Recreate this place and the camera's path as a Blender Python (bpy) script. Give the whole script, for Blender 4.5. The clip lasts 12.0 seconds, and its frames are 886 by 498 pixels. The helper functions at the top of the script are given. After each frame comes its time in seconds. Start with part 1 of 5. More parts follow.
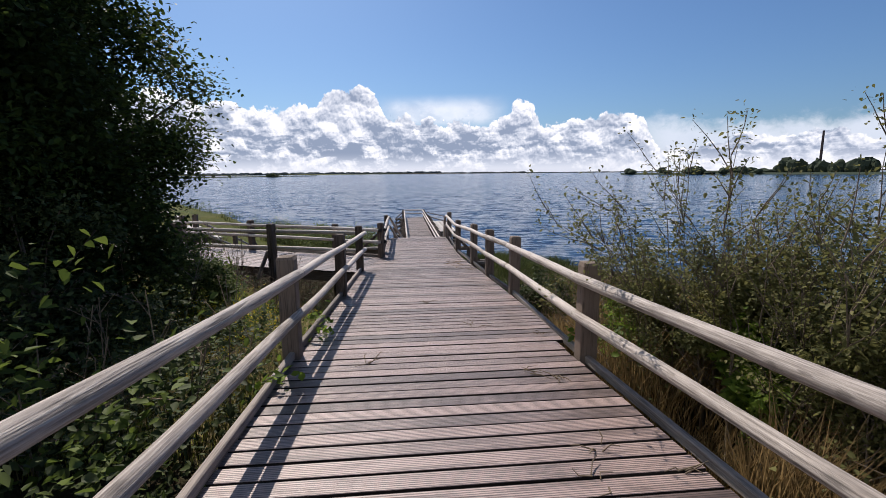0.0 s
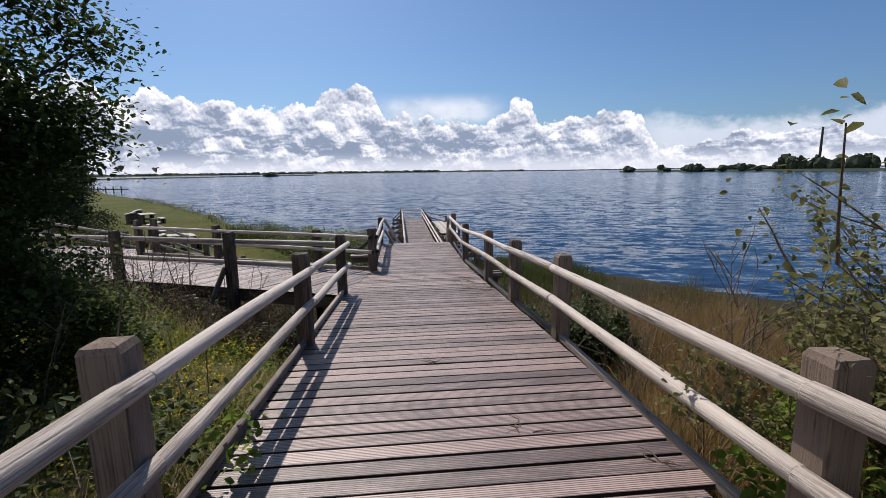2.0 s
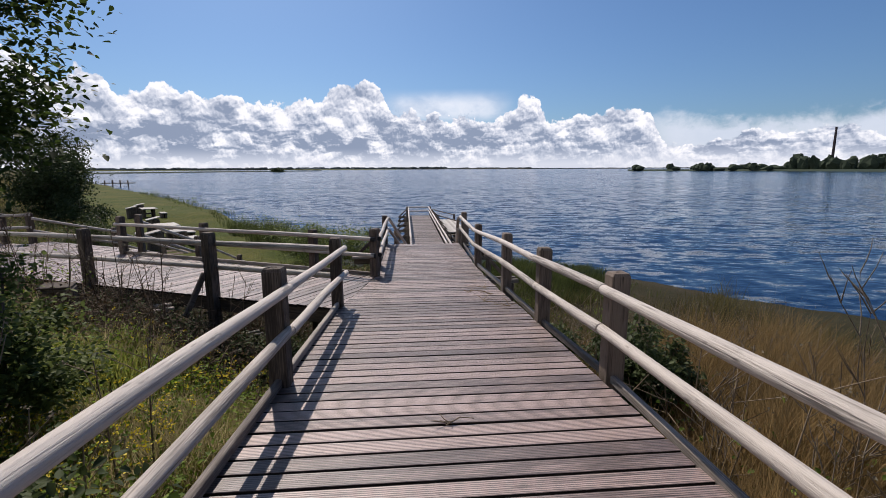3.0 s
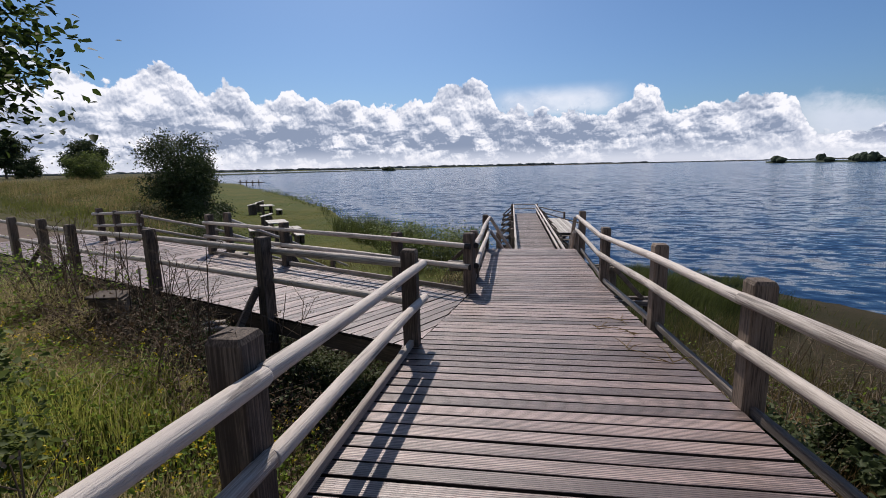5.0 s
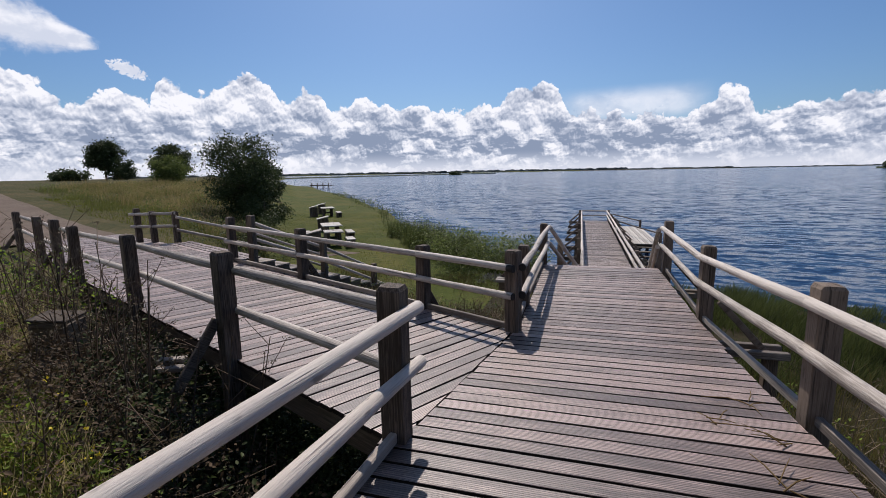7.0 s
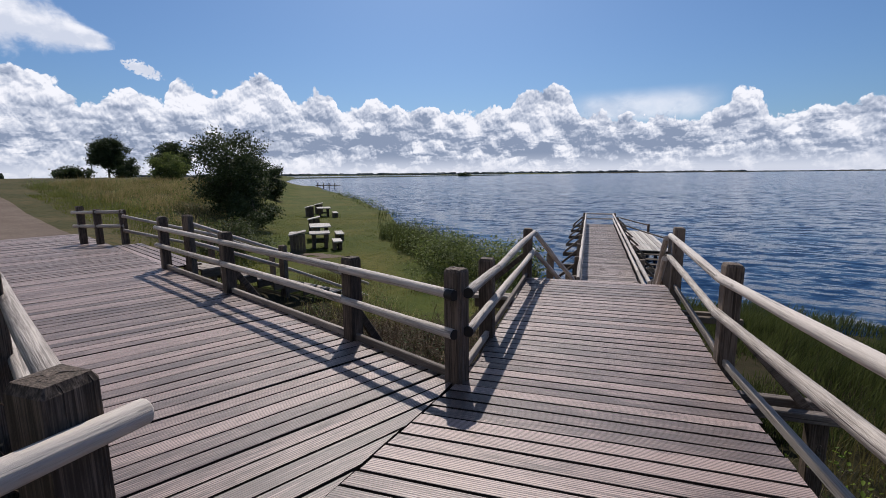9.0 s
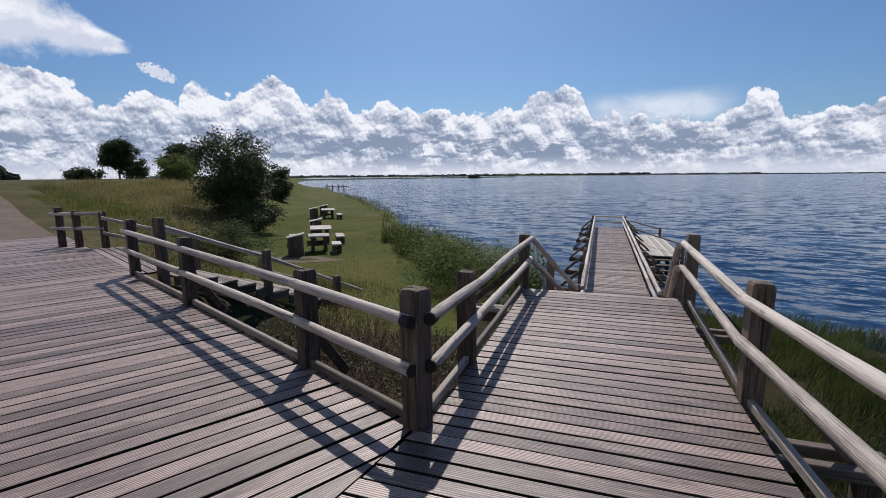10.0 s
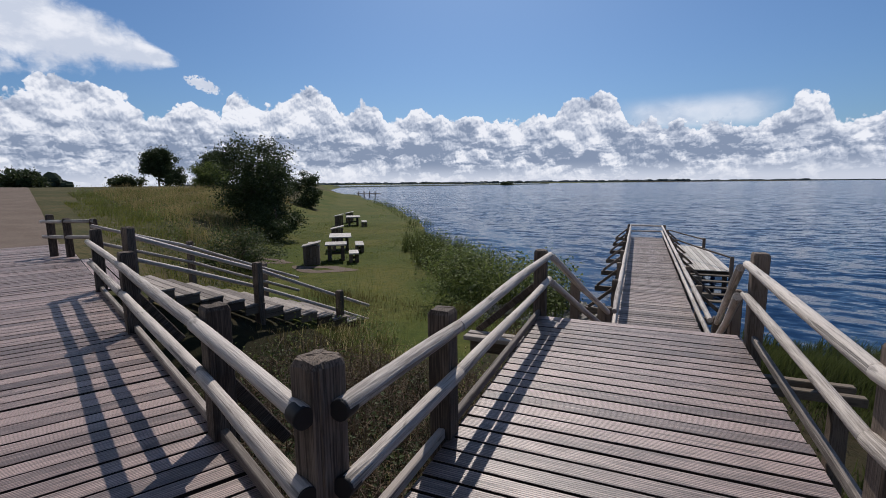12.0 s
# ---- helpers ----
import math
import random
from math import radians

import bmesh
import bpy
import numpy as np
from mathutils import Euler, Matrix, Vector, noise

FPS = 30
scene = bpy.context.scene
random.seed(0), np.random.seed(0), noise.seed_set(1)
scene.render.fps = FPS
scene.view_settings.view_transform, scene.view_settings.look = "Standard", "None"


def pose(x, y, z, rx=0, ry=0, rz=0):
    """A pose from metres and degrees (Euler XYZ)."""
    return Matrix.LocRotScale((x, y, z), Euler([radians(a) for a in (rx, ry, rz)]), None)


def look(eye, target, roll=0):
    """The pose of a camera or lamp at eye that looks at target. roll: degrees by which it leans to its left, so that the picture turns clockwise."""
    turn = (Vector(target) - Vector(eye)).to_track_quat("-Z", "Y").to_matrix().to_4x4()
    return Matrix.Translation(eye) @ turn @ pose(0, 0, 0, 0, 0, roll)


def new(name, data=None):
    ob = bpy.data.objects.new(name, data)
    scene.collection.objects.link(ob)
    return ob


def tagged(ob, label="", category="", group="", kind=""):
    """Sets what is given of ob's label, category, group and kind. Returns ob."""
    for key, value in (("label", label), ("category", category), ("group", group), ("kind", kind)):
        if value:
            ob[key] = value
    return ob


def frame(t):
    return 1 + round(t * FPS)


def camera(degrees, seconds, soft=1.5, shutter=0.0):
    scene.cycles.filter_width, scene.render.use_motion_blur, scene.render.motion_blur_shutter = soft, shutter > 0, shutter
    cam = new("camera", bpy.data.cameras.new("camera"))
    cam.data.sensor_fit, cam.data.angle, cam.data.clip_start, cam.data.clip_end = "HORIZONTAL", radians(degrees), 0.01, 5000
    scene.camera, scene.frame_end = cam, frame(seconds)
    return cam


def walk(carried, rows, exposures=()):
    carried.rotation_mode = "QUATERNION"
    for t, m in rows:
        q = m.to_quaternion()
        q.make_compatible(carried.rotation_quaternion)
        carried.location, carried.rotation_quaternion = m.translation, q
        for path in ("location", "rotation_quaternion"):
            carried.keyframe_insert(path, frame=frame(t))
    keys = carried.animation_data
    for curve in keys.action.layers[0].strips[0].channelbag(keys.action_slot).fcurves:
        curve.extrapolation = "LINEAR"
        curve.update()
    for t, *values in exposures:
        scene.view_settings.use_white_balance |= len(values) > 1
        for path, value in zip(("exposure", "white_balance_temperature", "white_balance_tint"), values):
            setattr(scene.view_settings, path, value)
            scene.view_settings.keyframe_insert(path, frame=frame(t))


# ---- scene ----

# ---- camera and walk ----
cam = camera(87.7, 12.0, 0.7)
PATH = [
    (0, (0.549, -12.536, 2.274), (0.727, -10.571, 1.948), -0.5),
    (0.5, (0.593, -11.974, 2.259), (0.769, -10.009, 1.934), -0.5),
    (1, (0.564, -11.362, 2.225), (0.738, -9.396, 1.9), -0.6),
    (1.5, (0.585, -10.782, 2.209), (0.766, -8.818, 1.878), -0.6),
    (2, (0.613, -10.185, 2.164), (0.797, -8.221, 1.832), -0.8),
    (2.5, (0.634, -9.609, 2.138), (0.818, -7.647, 1.799), -0.7),
    (4.5, (0.594, -7.474, 1.993), (0.45, -5.51, 1.642), -0.9),
    (4.6, (0.613, -7.375, 1.984), (0.44, -5.414, 1.633), -1.3),
    (5, (0.625, -7.009, 1.961), (0.335, -5.061, 1.61), -1.3),
    (5.5, (0.584, -6.54, 1.905), (0.141, -4.619, 1.569), -1.3),
    (6, (0.593, -6.057, 1.886), (0.088, -4.151, 1.552), -1.2),
    (6.5, (0.634, -5.615, 1.853), (0.094, -3.718, 1.521), -1.2),
    (7, (0.699, -5.146, 1.829), (0.135, -3.255, 1.502), -1.1),
    (7.2, (0.739, -4.953, 1.805), (0.168, -3.064, 1.48), -1.1),
    (8.8, (0.987, -3.611, 1.712), (0.389, -1.73, 1.392), -0.6),
    (9, (0.996, -3.482, 1.698), (0.396, -1.601, 1.377), -0.6),
    (9.5, (1.054, -3.082, 1.685), (0.431, -1.209, 1.366), -0.5),
    (10, (1.108, -2.685, 1.666), (0.467, -0.817, 1.353), -0.5),
    (10.5, (1.092, -2.303, 1.652), (0.427, -0.442, 1.346), -0.2),
    (11, (1.122, -1.949, 1.638), (0.425, -0.098, 1.342), -0.3),
    (11.5, (1.114, -1.622, 1.614), (0.383, 0.217, 1.329), -0.4),
    (12, (1.109, -1.38, 1.609), (0.337, 0.444, 1.327), -0.6),
]
walk(cam, [(t, look(eye, target, roll)) for t, eye, target, roll in PATH], [(0, 0.1, 6300, 15), (2.5, 0.0, 6300, 15), (5.5, -0.08, 6250, 15), (9.5, -0.15, 6150, 14), (12, -0.23, 6100, 13)])

# ---- world, sun and exposure ----
SUN_AZ, SUN_EL = -18.5, 48.0      # degrees from +y towards +x, and above the horizon
sun = new("sun", bpy.data.lights.new("sun", "SUN"))
sun.data.energy, sun.data.angle, sun.data.color = 5.0, radians(0.53), (1.0, 0.91, 0.78)
sun.matrix_world = look((Vector((math.sin(radians(SUN_AZ)) * math.cos(radians(SUN_EL)),
                                 math.cos(radians(SUN_AZ)) * math.cos(radians(SUN_EL)), math.sin(radians(SUN_EL)))) * 60), (0, 0, 0))


class Nodes:
    """Short hand for node trees."""

    def __init__(self, tree):
        self.t = tree

    def add(self, kind, **ins):
        n = self.t.nodes.new(kind)
        for k, v in ins.items():
            key = k.replace("_", " ")
            sock = n.inputs[int(k[1:])] if k[0] == "i" and k[1:].isdigit() else n.inputs[key]
            self.put(sock, v)
        return n

    def put(self, sock, v):
        if isinstance(v, bpy.types.NodeSocket):
            self.t.links.new(v, sock)
        else:
            sock.default_value = v

    def math(self, op, a, b=0.0, c=0.0, clamp=False):
        n = self.t.nodes.new("ShaderNodeMath")
        n.operation, n.use_clamp = op, clamp
        for s, v in zip(n.inputs, (a, b, c)):
            self.put(s, v)
        return n.outputs[0]

    def step(self, v, lo, hi, a=0.0, b=1.0):
        n = self.t.nodes.new("ShaderNodeMapRange")
        n.interpolation_type = "SMOOTHSTEP"
        for s, x in zip(n.inputs, (v, lo, hi, a, b)):
            self.put(s, x)
        return n.outputs[0]

    def mix(self, f, a, b, blend="MIX"):
        n = self.t.nodes.new("ShaderNodeMix")
        n.data_type, n.blend_type = "RGBA", blend
        for s, x in zip((n.inputs[0], n.inputs[6], n.inputs[7]), (f, a, b)):
            self.put(s, x if isinstance(x, bpy.types.NodeSocket) or not isinstance(x, tuple) else (*x, 1.0)[:4])
        return n.outputs[2]

    def noise(self, vec, scale, detail=4.0, rough=0.55, dist=0.0):
        n = self.add("ShaderNodeTexNoise", Vector=vec, Scale=scale, Detail=detail, Roughness=rough, Distortion=dist)
        return n.outputs["Fac"]

    def voro(self, vec, scale, smooth=0.4):
        n = self.t.nodes.new("ShaderNodeTexVoronoi")
        n.feature = "SMOOTH_F1"
        self.put(n.inputs["Vector"], vec)
        n.inputs["Scale"].default_value, n.inputs["Smoothness"].default_value = scale, smooth
        return n.outputs["Distance"]

    def scaled(self, vec, sx, sy, sz):
        n = self.t.nodes.new("ShaderNodeMapping")
        self.put(n.inputs["Vector"], vec)
        n.inputs["Scale"].default_value = (sx, sy, sz)
        return n.outputs[0]


# heights of the cumulus tops, in degrees, by azimuth
TOPS_W = [(-66, 8.2), (-63.6, 9.9), (-61.5, 10.5), (-56.4, 9.4), (-53.8, 7.7), (-52.5, 9.2), (-51, 9.6), (-48.2, 7.3), (-46.8, 11.2),
          (-44.9, 10), (-42.6, 9), (-40.3, 11.3), (-38.7, 11.8), (-36.3, 10.1), (-34.7, 8.8), (-31.7, 10.7), (-30, 7.6), (-26.1, 9.0)]
TOPS_E = [(-23, 8.0), (-19.6, 8.3), (-16.2, 7.3), (-12.3, 8.4), (-10.6, 7.9), (-9, 9), (-5.9, 10.3), (-4.4, 10.3), (-2.4, 8.5),
          (-1, 6.9), (8.7, 6.5), (12.5, 7.0), (14.5, 8.6), (16.5, 7), (17.2, 6.1), (20.5, 6.3), (23, 6.8), (28.4, 6.5), (29.2, 3.6),
          (33.1, 2.7), (37, 4.0), (45, 4.4), (48.5, 3.7)]


def make_world():
    w = bpy.data.worlds.new("sky")
    scene.world = w
    w.use_nodes = True
    t = w.node_tree
    t.nodes.clear()
    k = Nodes(t)
    sky = t.nodes.new("ShaderNodeTexSky")
    sky.sky_type, sky.sun_disc = "NISHITA", False
    sky.sun_elevation, sky.sun_rotation = radians(SUN_EL), radians(SUN_AZ)
    sky.air_density, sky.dust_density, sky.ozone_density = 1.0, 1.0, 2.5
    d = t.nodes.new("ShaderNodeTexCoord").outputs["Generated"]
    s = k.add("ShaderNodeSeparateXYZ", i0=d)
    az = k.math("DEGREES", k.math("ARCTAN2", s.outputs[0], s.outputs[1]))
    el = k.math("DEGREES", k.math("ARCSINE", s.outputs[2]))
    p = k.add("ShaderNodeCombineXYZ", i0=az, i1=el, i2=0.0).outputs[0]
    # cloud tops
    fc = t.nodes.new("ShaderNodeFloatCurve")
    cur = fc.mapping.curves[0]
    pts = [(-180, 7), (-120, 8), (-90, 9), (-75, 8)] + TOPS_W + TOPS_E + [(60, 4), (90, 5), (120, 4), (180, 7)]
    for i, (a, e) in enumerate(pts):
        x, y = (a + 180) / 360, e / 20
        if i < 2:
            cur.points[i].location = (x, y)
        else:
            cur.points.new(x, y)
    fc.mapping.update()
    k.put(fc.inputs["Value"], k.math("DIVIDE", k.math("ADD", az, 180.0), 360.0))
    top = k.math("MULTIPLY", fc.outputs[0], 20.0)
    warp = k.add("ShaderNodeTexNoise", Vector=p, Scale=0.5, Detail=3.0)
    wp = k.add("ShaderNodeVectorMath", i0=p)
    wp.operation = "ADD"
    sc = t.nodes.new("ShaderNodeVectorMath")
    sc.operation = "SCALE"
    k.put(sc.inputs[0], warp.outputs["Color"])
    sc.inputs["Scale"].default_value = 1.0
    k.put(wp.inputs[1], sc.outputs[0])
    q = wp.outputs[0]

    def puffs(vec):
        """Rounded heads at four sizes, summed; small in the middle of a head."""
        total = None
        for scale, weight, soft in ((0.30, 1.0, 0.5), (0.66, 0.62, 0.35), (1.5, 0.34, 0.25), (3.4, 0.17, 0.2)):
            term = k.math("MULTIPLY", k.voro(vec, scale, soft), weight)
            total = term if total is None else k.math("ADD", total, term)
        return total

    def moved(vec, x, y):
        n = t.nodes.new("ShaderNodeVectorMath")
        n.operation = "ADD"
        k.put(n.inputs[0], vec)
        n.inputs[1].default_value = (x, y, 0)
        return n.outputs[0]

    fine = k.noise(q, 3.0, 6.0, 0.62)
    b0 = puffs(q)
    b_near, b_far = puffs(moved(q, 0.10, 0.30)), k.voro(moved(q, 0.35, 1.0), 0.42, 0.5)
    body = k.voro(q, 0.42, 0.5)
    edge = k.math("SUBTRACT", k.math("ADD", top, 1.75), k.math("ADD", el, k.math("ADD", k.math("MULTIPLY", b0, 1.75), k.math("MULTIPLY", fine, 0.7))))
    dens = k.step(edge, -0.06, 0.26)
    # light from behind and above: bright upper sides, grey hollows and flat grey undersides
    lit = k.math("ADD", k.math("MULTIPLY", k.math("SUBTRACT", b_near, b0), 0.95), k.math("MULTIPLY", k.math("SUBTRACT", b_far, body), 0.62))
    lit = k.math("ADD", lit, k.math("MULTIPLY", k.math("SUBTRACT", fine, 0.5), 0.40))
    rim = k.step(edge, 0.0, 2.4, 1.0, 0.0)
    broad = k.noise(k.scaled(q, 0.13, 0.26, 1.0), 1.0, 4.0, 0.55)
    base = k.noise(k.scaled(q, 0.17, 0.85, 1.0), 1.0, 5.0, 0.6)
    low = k.step(el, 3.4, 7.6, 1.0, 0.0)
    grey = k.math("MULTIPLY", k.step(base, 0.45, 0.62), k.math("ADD", k.math("MULTIPLY", low, 0.36), 0.05))
    v = k.math("ADD", k.math("ADD", 0.76, lit), k.math("MULTIPLY", rim, 0.16))
    v = k.math("SUBTRACT", v, k.math("ADD", grey, k.step(broad, 0.46, 0.66, 0.0, 0.20)))
    v = k.math("SUBTRACT", v, k.math("MULTIPLY", low, 0.05))
    v = k.math("MAXIMUM", k.math("MINIMUM", v, 1.0), 0.36)
    haze = k.step(el, 0.3, 2.6, 1.0, 0.0)
    val = k.math("ADD", k.math("MULTIPLY", v, k.math("SUBTRACT", 1.0, k.math("MULTIPLY", haze, 0.75))), k.math("MULTIPLY", haze, 0.64))
    ramp = t.nodes.new("ShaderNodeValToRGB")
    k.put(ramp.inputs[0], val)
    ramp.color_ramp.elements[0].position, ramp.color_ramp.elements[0].color = 0.35, (0.27, 0.33, 0.44, 1)
    ramp.color_ramp.elements[1].position, ramp.color_ramp.elements[1].color = 0.95, (1.0, 1.0, 1.0, 1)
    mid = ramp.color_ramp.elements.new(0.66)
    mid.color = (0.60, 0.645, 0.725, 1)
    # the high soft cloud in the west, a loose scrap beside it, the thin veil over the band and the dull bank in the east
    soft = k.noise(k.scaled(q, 0.16, 0.22, 1.0), 1.0, 7.0, 0.6)
    reach = k.math("SUBTRACT", -51.6, az)
    mid_el = k.math("ADD", 12.6, k.math("MULTIPLY", reach, 0.16))
    half = k.math("MAXIMUM", k.math("ADD", 0.5, k.math("MULTIPLY", reach, 0.36)), 0.05)
    west_f = k.math("SUBTRACT", 1.0, k.math("DIVIDE", k.math("ABSOLUTE", k.math("SUBTRACT", el, mid_el)), half))
    west_f = k.math("MINIMUM", west_f, k.math("MULTIPLY", reach, 0.5))
    west = k.step(k.math("ADD", west_f, k.math("MULTIPLY", k.math("SUBTRACT", soft, 0.5), 2.0)), -0.05, 0.55)
    sx = k.math("DIVIDE", k.math("ADD", az, 49.4), 1.7)
    sy = k.math("DIVIDE", k.math("SUBTRACT", k.math("ADD", el, k.math("MULTIPLY", k.math("ADD", az, 49.4), 0.3)), 10.6), 0.75)
    scrap_f = k.math("SUBTRACT", 1.0, k.math("ADD", k.math("MULTIPLY", sx, sx), k.math("MULTIPLY", sy, sy)))
    scrap = k.step(k.math("ADD", scrap_f, k.math("MULTIPLY", k.math("SUBTRACT", fine, 0.5), 3.0)), 0.0, 0.6)
    veil = k.math("MULTIPLY", k.math("MULTIPLY", k.step(el, 5.0, 6.5), k.step(el, 7.4, 9.4, 1.0, 0.0)), k.math("MULTIPLY", k.step(az, -4.0, 1.0), k.step(az, 9.0, 14.0, 1.0, 0.0)))
    veil = k.math("MULTIPLY", veil, k.math("ADD", 0.25, k.math("MULTIPLY", soft, 0.75)))
    bank = k.math("MULTIPLY", k.step(az, 26.0, 31.0), k.step(k.math("ADD", el, k.math("MULTIPLY", k.math("SUBTRACT", soft, 0.5), 6.0)), 3.4, 5.6, 0.85, 0.0))
    mist = k.step(el, 0.4, 3.0, 0.75, 0.0)
    cover = k.math("MAXIMUM", k.math("MAXIMUM", dens, k.math("MAXIMUM", scrap, mist)), k.math("MAXIMUM", k.math("MULTIPLY", west, 0.97), k.math("MAXIMUM", veil, bank)))
    cover = k.math("MULTIPLY", cover, k.step(el, -1.0, 0.0))
    soft_tone = k.mix(k.step(k.noise(k.scaled(q, 0.2, 0.4, 1.0), 1.0, 5.0), 0.38, 0.62), (0.70, 0.745, 0.82), (1.0, 1.0, 1.0))
    bright = k.mix(dens, k.mix(k.math("MAXIMUM", bank, mist), soft_tone, (0.70, 0.76, 0.85)), ramp.outputs[0])
    bg1 = k.add("ShaderNodeBackground", Color=k.mix(1.0, sky.outputs[0], (0.70, 0.94, 1.16), "MULTIPLY"), Strength=SKY)
    bg2 = k.add("ShaderNodeBackground", Color=bright, Strength=CLOUD)
    m = k.add("ShaderNodeMixShader", i0=cover, i1=bg1.outputs[0], i2=bg2.outputs[0])
    out = t.nodes.new("ShaderNodeOutputWorld")
    t.links.new(m.outputs[0], out.inputs[0])


SKY, CLOUD = 0.072, 1.02
make_world()

# ---- materials ----


def material(name):
    m = bpy.data.materials.new(name)
    m.use_nodes = True
    m.node_tree.nodes.clear()
    return m, Nodes(m.node_tree)


def finish(k, colour, rough=0.8, bump=None, strength=0.3, dist=0.01, spec=0.3, metal=0.0, glow=0.0):
    b = k.add("ShaderNodeBsdfPrincipled", Base_Color=colour if isinstance(colour, bpy.types.NodeSocket) else (*colour, 1.0), Roughness=rough, Metallic=metal)
    b.inputs["Specular IOR Level"].default_value = spec
    if bump is not None:
        n = k.add("ShaderNodeBump", Strength=strength, Distance=dist, Height=bump)
        k.put(b.inputs["Normal"], n.outputs[0])
    out = k.t.nodes.new("ShaderNodeOutputMaterial")
    if glow:
        tr = k.add("ShaderNodeBsdfTranslucent", Color=colour if isinstance(colour, bpy.types.NodeSocket) else (*colour, 1.0))
        mx = k.add("ShaderNodeMixShader", i0=glow, i1=b.outputs[0], i2=tr.outputs[0])
        k.t.links.new(mx.outputs[0], out.inputs[0])
    else:
        k.t.links.new(b.outputs[0], out.inputs[0])


def wood(name, dark, light, along="X", grooves=0.0, rough=0.75, per_object=0.25, spec=0.3, crack=0.5, fine=85, span=(0.40, 0.72)):
    m, k = material(name)
    co = k.t.nodes.new("ShaderNodeTexCoord").outputs["Object"]
    rnd = k.t.nodes.new("ShaderNodeObjectInfo").outputs["Random"]
    sh = k.add("ShaderNodeVectorMath", i0=co)
    sh.operation = "ADD"
    k.put(sh.inputs[1], k.add("ShaderNodeCombineXYZ", i0=k.math("MULTIPLY", rnd, 37.0), i1=k.math("MULTIPLY", rnd, 11.0), i2=k.math("MULTIPLY", rnd, 23.0)).outputs[0])
    v = sh.outputs[0]
    st = {"X": (fine / 38, fine, fine), "Y": (fine, fine / 38, fine), "Z": (fine, fine, fine / 38)}[along]
    grain = k.noise(k.scaled(v, *st), 1.6, 6.0, 0.65)
    lo = {"X": (2.2, 9, 9), "Y": (9, 2.2, 9), "Z": (9, 9, 2.2)}[along]
    blotch = k.noise(k.scaled(v, *lo), 0.9, 4.0, 0.6)
    knot = k.voro(k.scaled(v, *{"X": (0.6, 2.0, 2.0), "Y": (2.0, 0.6, 2.0), "Z": (2.0, 2.0, 0.6)}[along]), 3.0, 0.1)
    kn = k.step(knot, 0.03, 0.13, 0.45, 1.0)
    tone = k.math("ADD", k.math("MULTIPLY", grain, 0.75), k.math("MULTIPLY", blotch, 0.40))
    tone = k.math("ADD", tone, k.math("MULTIPLY", k.math("SUBTRACT", rnd, 0.5), per_object))
    col = k.mix(k.step(tone, *span), dark, light)
    col = k.mix(k.math("SUBTRACT", 1.0, kn), col, tuple(c * 0.35 for c in dark))
    h = k.math("ADD", k.math("MULTIPLY", grain, crack), k.math("MULTIPLY", blotch, 0.2))
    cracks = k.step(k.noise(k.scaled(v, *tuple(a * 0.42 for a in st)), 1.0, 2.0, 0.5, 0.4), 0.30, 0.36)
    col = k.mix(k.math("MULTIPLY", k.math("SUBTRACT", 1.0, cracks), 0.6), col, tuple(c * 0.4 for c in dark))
    h = k.math("ADD", h, k.math("MULTIPLY", cracks, 0.5))
    if grooves:
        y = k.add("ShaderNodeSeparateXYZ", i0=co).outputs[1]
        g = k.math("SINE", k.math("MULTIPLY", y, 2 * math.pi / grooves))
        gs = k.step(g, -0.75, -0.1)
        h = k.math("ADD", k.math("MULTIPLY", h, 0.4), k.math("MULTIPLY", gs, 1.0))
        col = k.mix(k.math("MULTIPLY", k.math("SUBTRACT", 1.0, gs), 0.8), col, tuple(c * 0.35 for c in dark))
    spot = k.step(k.noise(k.scaled(v, *lo), 2.2, 3.0, 0.5), 0.64, 0.74)
    col = k.mix(k.math("MULTIPLY", spot, 0.55), col, tuple(c * 0.5 for c in dark))
    finish(k, col, rough, h, 0.8, 0.008, spec)
    return m


def leafy(name, a, b, glow=0.35, rough=0.6, spec=0.16, scale=0.8):
    m, k = material(name)
    geo = k.t.nodes.new("ShaderNodeNewGeometry")
    co = k.t.nodes.new("ShaderNodeTexCoord").outputs["Object"]
    r = geo.outputs["Random Per Island"]
    n = k.noise(co, scale, 3.0)
    f = k.math("ADD", k.math("MULTIPLY", r, 0.7), k.math("MULTIPLY", k.math("SUBTRACT", n, 0.35), 1.0), clamp=True)
    finish(k, k.mix(f, a, b), rough, None, spec=spec, glow=glow)
    return m


def rough_ground(name, cols, scale=1.0, bump=0.6):
    m, k = material(name)
    co = k.t.nodes.new("ShaderNodeTexCoord").outputs["Object"]
    n1 = k.noise(co, 0.35 * scale, 5.0, 0.6)
    n2 = k.noise(co, 6.0 * scale, 5.0, 0.65)
    n3 = k.noise(co, 45.0 * scale, 3.0, 0.6)
    c = k.mix(k.step(n1, 0.35, 0.65), cols[0], cols[1])
    c = k.mix(k.step(n2, 0.4, 0.75), c, cols[2])
    c = k.mix(k.math("MULTIPLY", n3, 0.5), c, tuple(x * 0.45 for x in cols[0]))
    finish(k, c, 0.95, k.math("ADD", n2, k.math("MULTIPLY", n3, 0.5)), bump, 0.05, 0.1)
    return m


